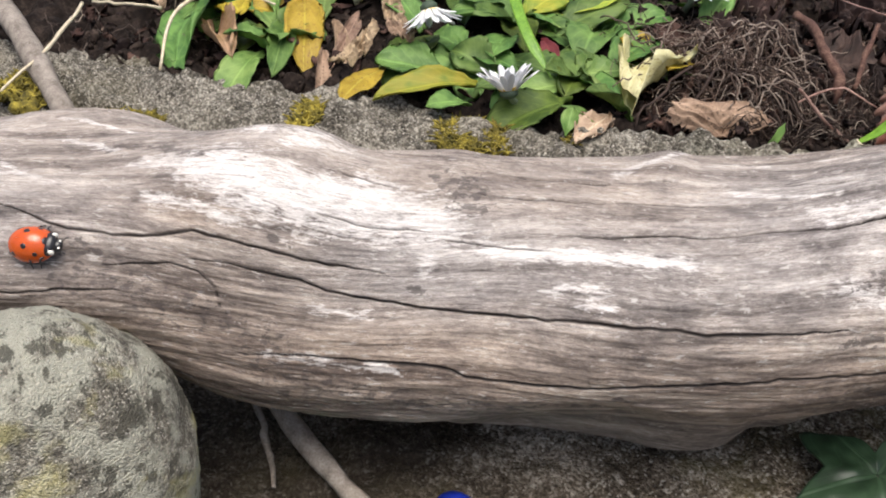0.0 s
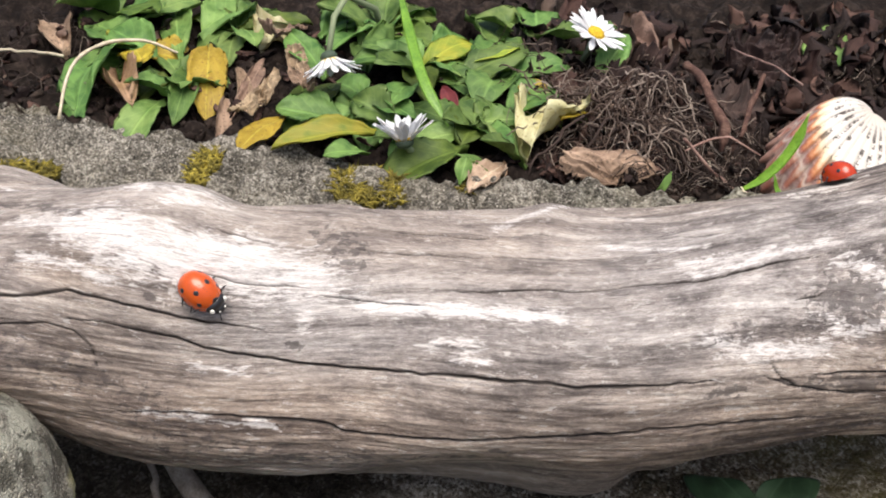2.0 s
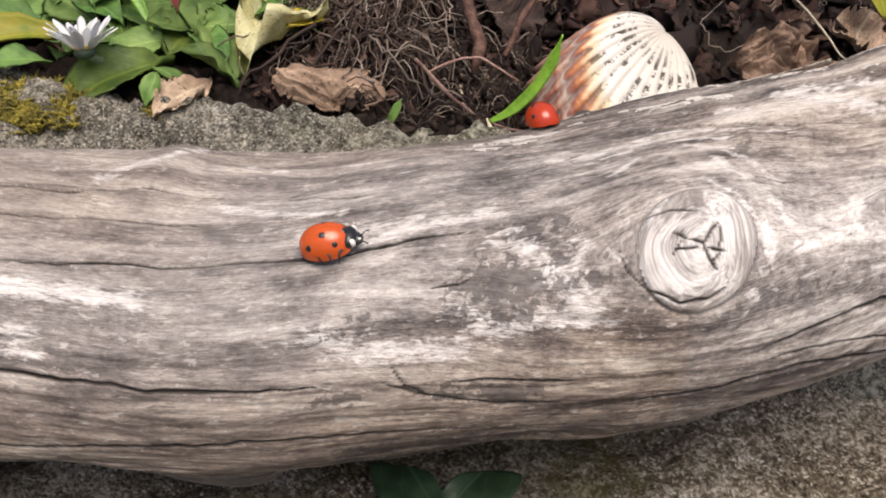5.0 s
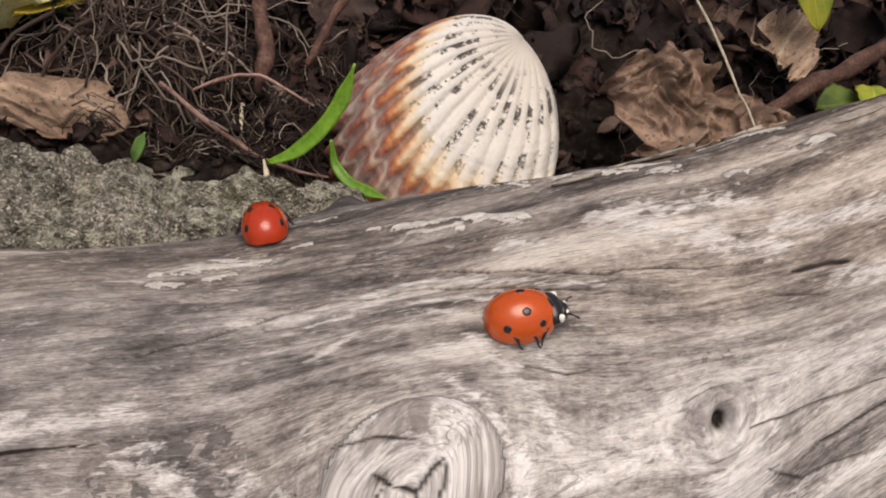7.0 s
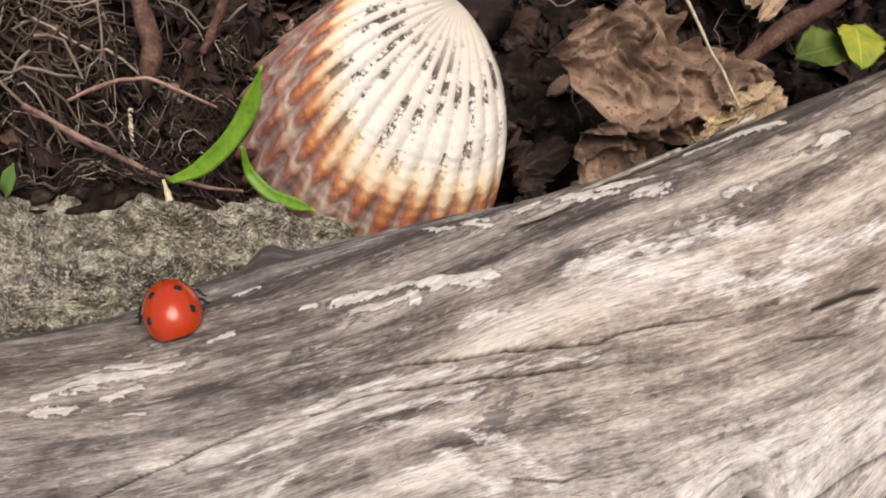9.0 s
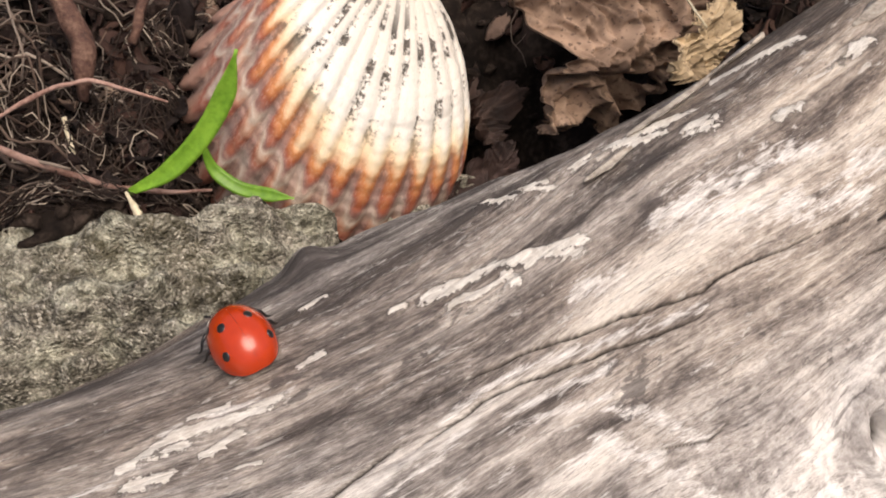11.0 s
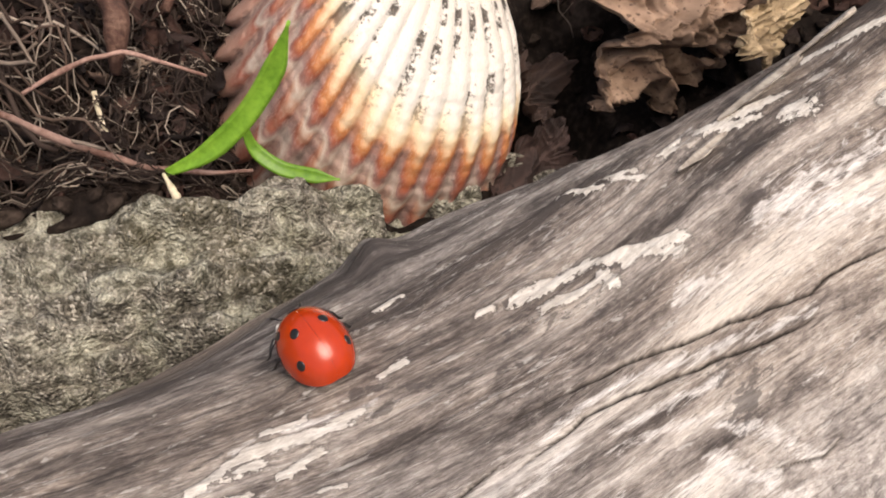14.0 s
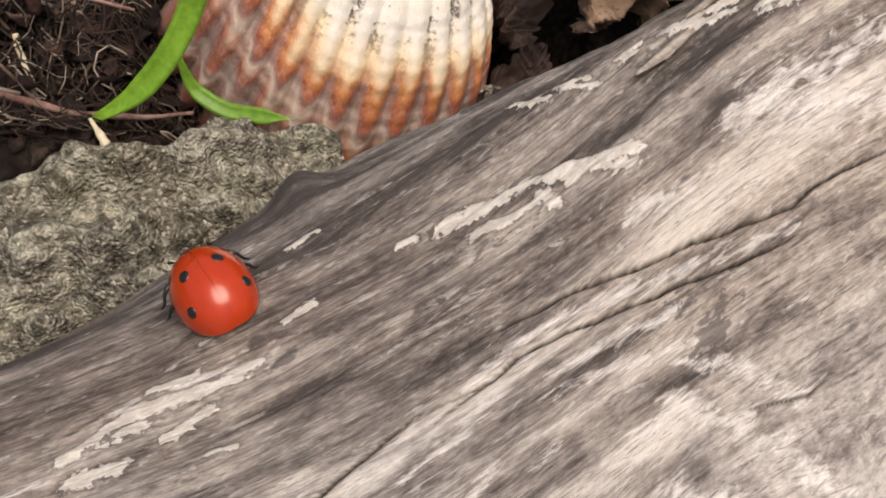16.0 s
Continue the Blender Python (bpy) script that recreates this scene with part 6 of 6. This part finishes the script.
moss_clump((0.42, 12.85, 2.05), (0.55, 0.55, 0.10), 900, 1)
moss_clump((-2.15, 13.1, 2.12), (0.28, 0.55, 0.06), 320, 2)
moss_clump((-4.9, 12.85, 2.15), (0.5, 0.3, 0.08), 220, 3)
moss_clump((-6.9, 13.4, 2.2), (0.5, 0.6, 0.12), 260, 4)
moss_clump((2.0, 12.95, 2.12), (0.25, 0.2, 0.06), 90, 5)
moss_clump((2.9, 7.2, -0.42), (0.6, 0.4, 0.08), 160, 6)


def roots(name, seed, spots, thick, lift, curl, material, label):
    """Dry roots matted over the soil, in loops and strands."""
    r = np.random.default_rng(seed)
    s = Shape()
    for x0, x1, y0, y1, count in spots:
        for k in range(count):
            p = np.array([r.uniform(x0, x1), r.uniform(y0, y1)])
            a, turn = r.uniform(0, 6.28), r.normal(0, curl)
            up = r.uniform(*lift)
            path = []
            for i in range(r.integers(8, 18)):
                path.append((p[0], p[1], up))
                a += turn + r.normal(0, 0.38)
                p = p + (0.06 + 4*thick[1])*np.array([math.cos(a), math.sin(a)])
                up = np.clip(up + r.normal(0, 0.045), lift[0] - 0.05, lift[1] + 0.12)
            q = np.array(path)
            q[:, 1] = np.maximum(q[:, 1], np.interp(q[:, 0], *KERB_BACK) + 0.16)
            q[:, 2] += soil_height(q[:, 0], q[:, 1])
            s.tube(q, r.uniform(*thick), 5)
    tagged(new(name, s.mesh(name, material)), label, "roots", kind="stuff")


roots("root_mat", 9, [(3.4, 6.2, 13.8, 16.6, 200), (6.0, 7.0, 13.3, 14.6, 150), (6.5, 9.0, 15.6, 18.5, 90), (9.5, 12.5, 15.4, 18.5, 60), (-7.0, -4.5, 15.0, 18.0, 60), (4.6, 6.9, 13.0, 13.9, 200), (10.2, 12.4, 14.6, 15.6, 14)], (0.003, 0.0075), (0.02, 0.26), 0.38, ROOT, "matted fine brown roots over dark soil")
roots("root_tangle", 19, [(3.5, 5.5, 14.2, 15.9, 190), (4.5, 5.4, 14.0, 14.7, 45), (3.3, 5.0, 15.2, 17.0, 80)], (0.005, 0.015), (0.05, 0.50), 0.20, PALE_ROOT, "tangle of pale brown wiry roots on the soil bed")


def crumbs():
    """Crumbs of soil and bark."""
    r = np.random.default_rng(12)
    s = Shape()
    for k in range(2000):
        x, y = (r.uniform(-7, 14), r.uniform(12.95, 18.5)) if k < 1400 else (r.uniform(4.6, 7.4), r.uniform(12.95, 14.8))
        if y < np.interp(x, *KERB_BACK) + 0.05:
            continue
        d = r.uniform(0.03, 0.12) if k < 1400 else r.uniform(0.03, 0.11)
        z = float(soil_height(np.array(x), np.array(y)))
        s.blob((x, y, z + d*0.3), (d*r.uniform(0.6, 1.9), d*r.uniform(0.5, 1), d*0.6), Euler((r.normal(0, 0.5), r.normal(0, 0.5), r.uniform(0, 6))).to_matrix(), 6, 8, 0.6, k % 60, 2.2)
    tagged(new("soil_crumbs", s.mesh("soil_crumbs", SOIL)), "loose dark crumbs of soil and bark", "soil", kind="stuff")


crumbs()


def litter():
    """Bits of rotten leaf, bark and husk strewn over the soil."""
    mat, nt, bs = shader("leaf litter", 0.8, 0.3)
    isle = nt.nodes.new("ShaderNodeNewGeometry").outputs["Random Per Island"]
    a = ramp(nt, isle, [(0.0, (0.012, 0.007, 0.006)), (0.5, (0.028, 0.014, 0.011)), (0.8, (0.075, 0.036, 0.027)), (0.95, (0.17, 0.095, 0.07)), (1.0, (0.38, 0.28, 0.21))])
    set_colour(nt, bs, mix(nt, noise_tex(nt, place(nt), 9.0, 4), mix(nt, 0.65, a, (0.012, 0.008, 0.007)), a))
    bump(nt, bs, noise_tex(nt, place(nt), 16.0, 4), 0.8, 0.03)
    r = np.random.default_rng(21)
    s = Shape()
    for k in range(2150):
        big = k >= 1900
        x, y = (r.uniform(3.0, 14.5), r.uniform(15.3, 19.5)) if big else (r.uniform(3.2, 7.6), r.uniform(13.0, 17.2)) if k < 1100 else (r.uniform(7.4, 14.0), r.uniform(13.2, 17.8)) if k < 1600 else (r.uniform(-7, 3.5), r.uniform(13.3, 18))
        if y < np.interp(x, *KERB_BACK) + 0.12 or math.hypot(x - 8.2, y - 14.1) < 1.15 or math.hypot(x - 9.75, y - 13.6) < 0.75:
            continue
        z = float(soil_height(np.array(x), np.array(y)))
        ln, w = (r.uniform(0.25, 0.65), r.uniform(0.14, 0.36)) if big else (r.uniform(0.06, 0.26), r.uniform(0.03, 0.12))
        u, v = np.meshgrid(np.linspace(-1, 1, 7), np.linspace(-1, 1, 5), indexing="ij")
        cup = r.normal(0, 0.5)
        px = u*ln*(1 - 0.15*v*v) + r.normal(0, 0.006, u.shape)
        py = v*w*np.sqrt(np.clip(1.08 - u**4, 0, 1)) + r.normal(0, 0.006, u.shape)
        pz = cup*(v*w)**2/w + r.normal(0, 0.5)*(u*ln)**2/ln*0.5 + (0.16 if big else 0.04)*vnoise(u*2 + k, v*2, 0, k % 40)
        rot = np.array(Euler((r.normal(0, 0.6), r.normal(0, 0.6), r.uniform(0, 6.28))).to_matrix())
        top = np.stack([px, py, pz], -1) @ rot.T + np.array([x, y, z + r.uniform(0.02, 0.16)])
        low = top - np.array([0, 0, 0.012])
        s.grid(np.concatenate([top, low[:, ::-1][:, 1:-1]], 1), close_v=True, caps=True)
    tagged(new("leaf_litter", s.mesh("leaf_litter", mat)), "dark rotten scraps of leaf and bark over soil", "leaf litter", kind="stuff")


litter()


# ---- what moves: one ladybird walks along the log, the other sits ----
WALKER = [(0.0, -4.09, 145.3), (0.5, -3.28, 137.1), (1.0, -2.66, 121.9), (1.5, -1.80, 114.4), (2.0, -1.08, 120.8), (2.5, -0.15, 125.0), (3.0, 0.77, 121.5), (3.2, 1.10, 119.7),
          (4.3, 3.2, 114.0), (5.3, 5.28, 110.2), (5.5, 5.70, 111.6), (6.0, 6.71, 108.9), (6.5, 7.64, 100.6), (7.0, 8.65, 94.1), (7.5, 9.47, 91.8), (8.0, 10.40, 97.9), (8.5, 11.31, 95.9),
          (9.0, 12.2, 96.0), (10.0, 13.8, 98.0), (12.0, 16.2, 100.0), (16.0, 16.6, 100.0)]


def beetle_pose(x, th, ahead, dip=0):
    p, n = log_point(x, th, 0.005 + 0.0035*dip)
    f = (Vector(ahead) - n*Vector(ahead).dot(n)).normalized()
    m = Matrix((f, n.cross(f), n)).transposed().to_4x4()
    return Matrix.Translation(p*CM) @ m @ Matrix.Rotation(radians(dip), 4, "Y")


SITTER = [(6.95, 60.0), (6.85, 58.0), (6.78, 55.0), (6.76, 52.0), (6.72, 49.0)]
SIT_TURN = Matrix.Rotation(radians(102), 4, "Z") @ Matrix.Rotation(radians(-13), 4, "Y") @ Matrix.Rotation(radians(-3), 4, "X")   # head down behind the log
WALK_LEAN = Matrix.Rotation(radians(-9), 4, "Y") @ Matrix.Rotation(radians(-10), 4, "X")      # nose up, leaning up the slope
TURNS = [(0, -10), (0.5, 0), (1.0, 0), (1.5, -8), (2.0, -22), (2.5, -10), (3.0, -10), (4.2, -6), (5.5, -10), (6.5, -6), (8.0, 0), (16.0, 0)]   # seconds, degrees off the line of travel


def motions():
    ts = [r[0] for r in WALKER]
    xs, th = [r[1] for r in WALKER], [r[2] for r in WALKER]

    def spot(t):
        return float(np.interp(t, ts, xs)), float(np.interp(t, ts, th))
    rows = []
    for k in range(65):
        t = k*0.25
        x, a = spot(t)
        b, _ = log_point(*spot(min(16, t + 0.45)))
        c, _ = log_point(*spot(max(0, t - 0.45)))
        ahead = (b - c) + Vector((0.25, 0, 0))
        off = float(np.interp(t, [r[0] for r in TURNS], [r[1] for r in TURNS]))
        rows.append((t, beetle_pose(x, a, ahead) @ Matrix.Rotation(radians(off), 4, "Z") @ WALK_LEAN))
    walk(walker, rows)
    for n, (leg, x, side, turn) in enumerate(walker_legs):
        swing = []
        for k in range(161):
            t = k*0.1
            phase = math.pi*((n + (n // 2)) % 2) + t*15.0
            moving = 1.0 if t < 12 else 0.0
            swing.append((t, pose(x*CM, side*0.125*CM, 0.07*CM, side*6*max(0, math.cos(phase))*moving, 0, side*turn + side*16*math.sin(phase)*moving)))
        walk(leg, swing)
    rest = beetle_pose(6.747, 43.9, (1, 0, 0), 6) @ SIT_TURN
    come = Vector((-0.9, 0.25, -0.2))
    walk(sitter, [(0.0, beetle_pose(SITTER[0][0] + 0.5, SITTER[0][1], come)), (1.0, beetle_pose(*SITTER[0], come)), (1.3, beetle_pose(*SITTER[1], come)),
                  (1.6, beetle_pose(*SITTER[2], (-0.7, 0.5, -0.3))), (2.0, beetle_pose(*SITTER[3], (-0.5, 0.7, -0.4), 4)), (2.5, beetle_pose(*SITTER[4], (-0.3, 0.8, -0.4), 6)), (5.3, rest), (8.0, rest), (16.0, rest)])


for ob in sitter.children:          # head and collar drawn in under the wing cases
    if ob.name.split(".")[0] in ("head", "pronotum"):
        ob.location = (-0.075*CM, 0, -0.045*CM)
for ob in walker.children:
    if ob.name.split(".")[0] in ("head", "pronotum"):
        ob.location = (-0.03*CM, 0, -0.01*CM)
sitter.scale = (0.85, 0.85, 0.85)
walker.scale = (0.93, 0.93, 0.93)
motions()
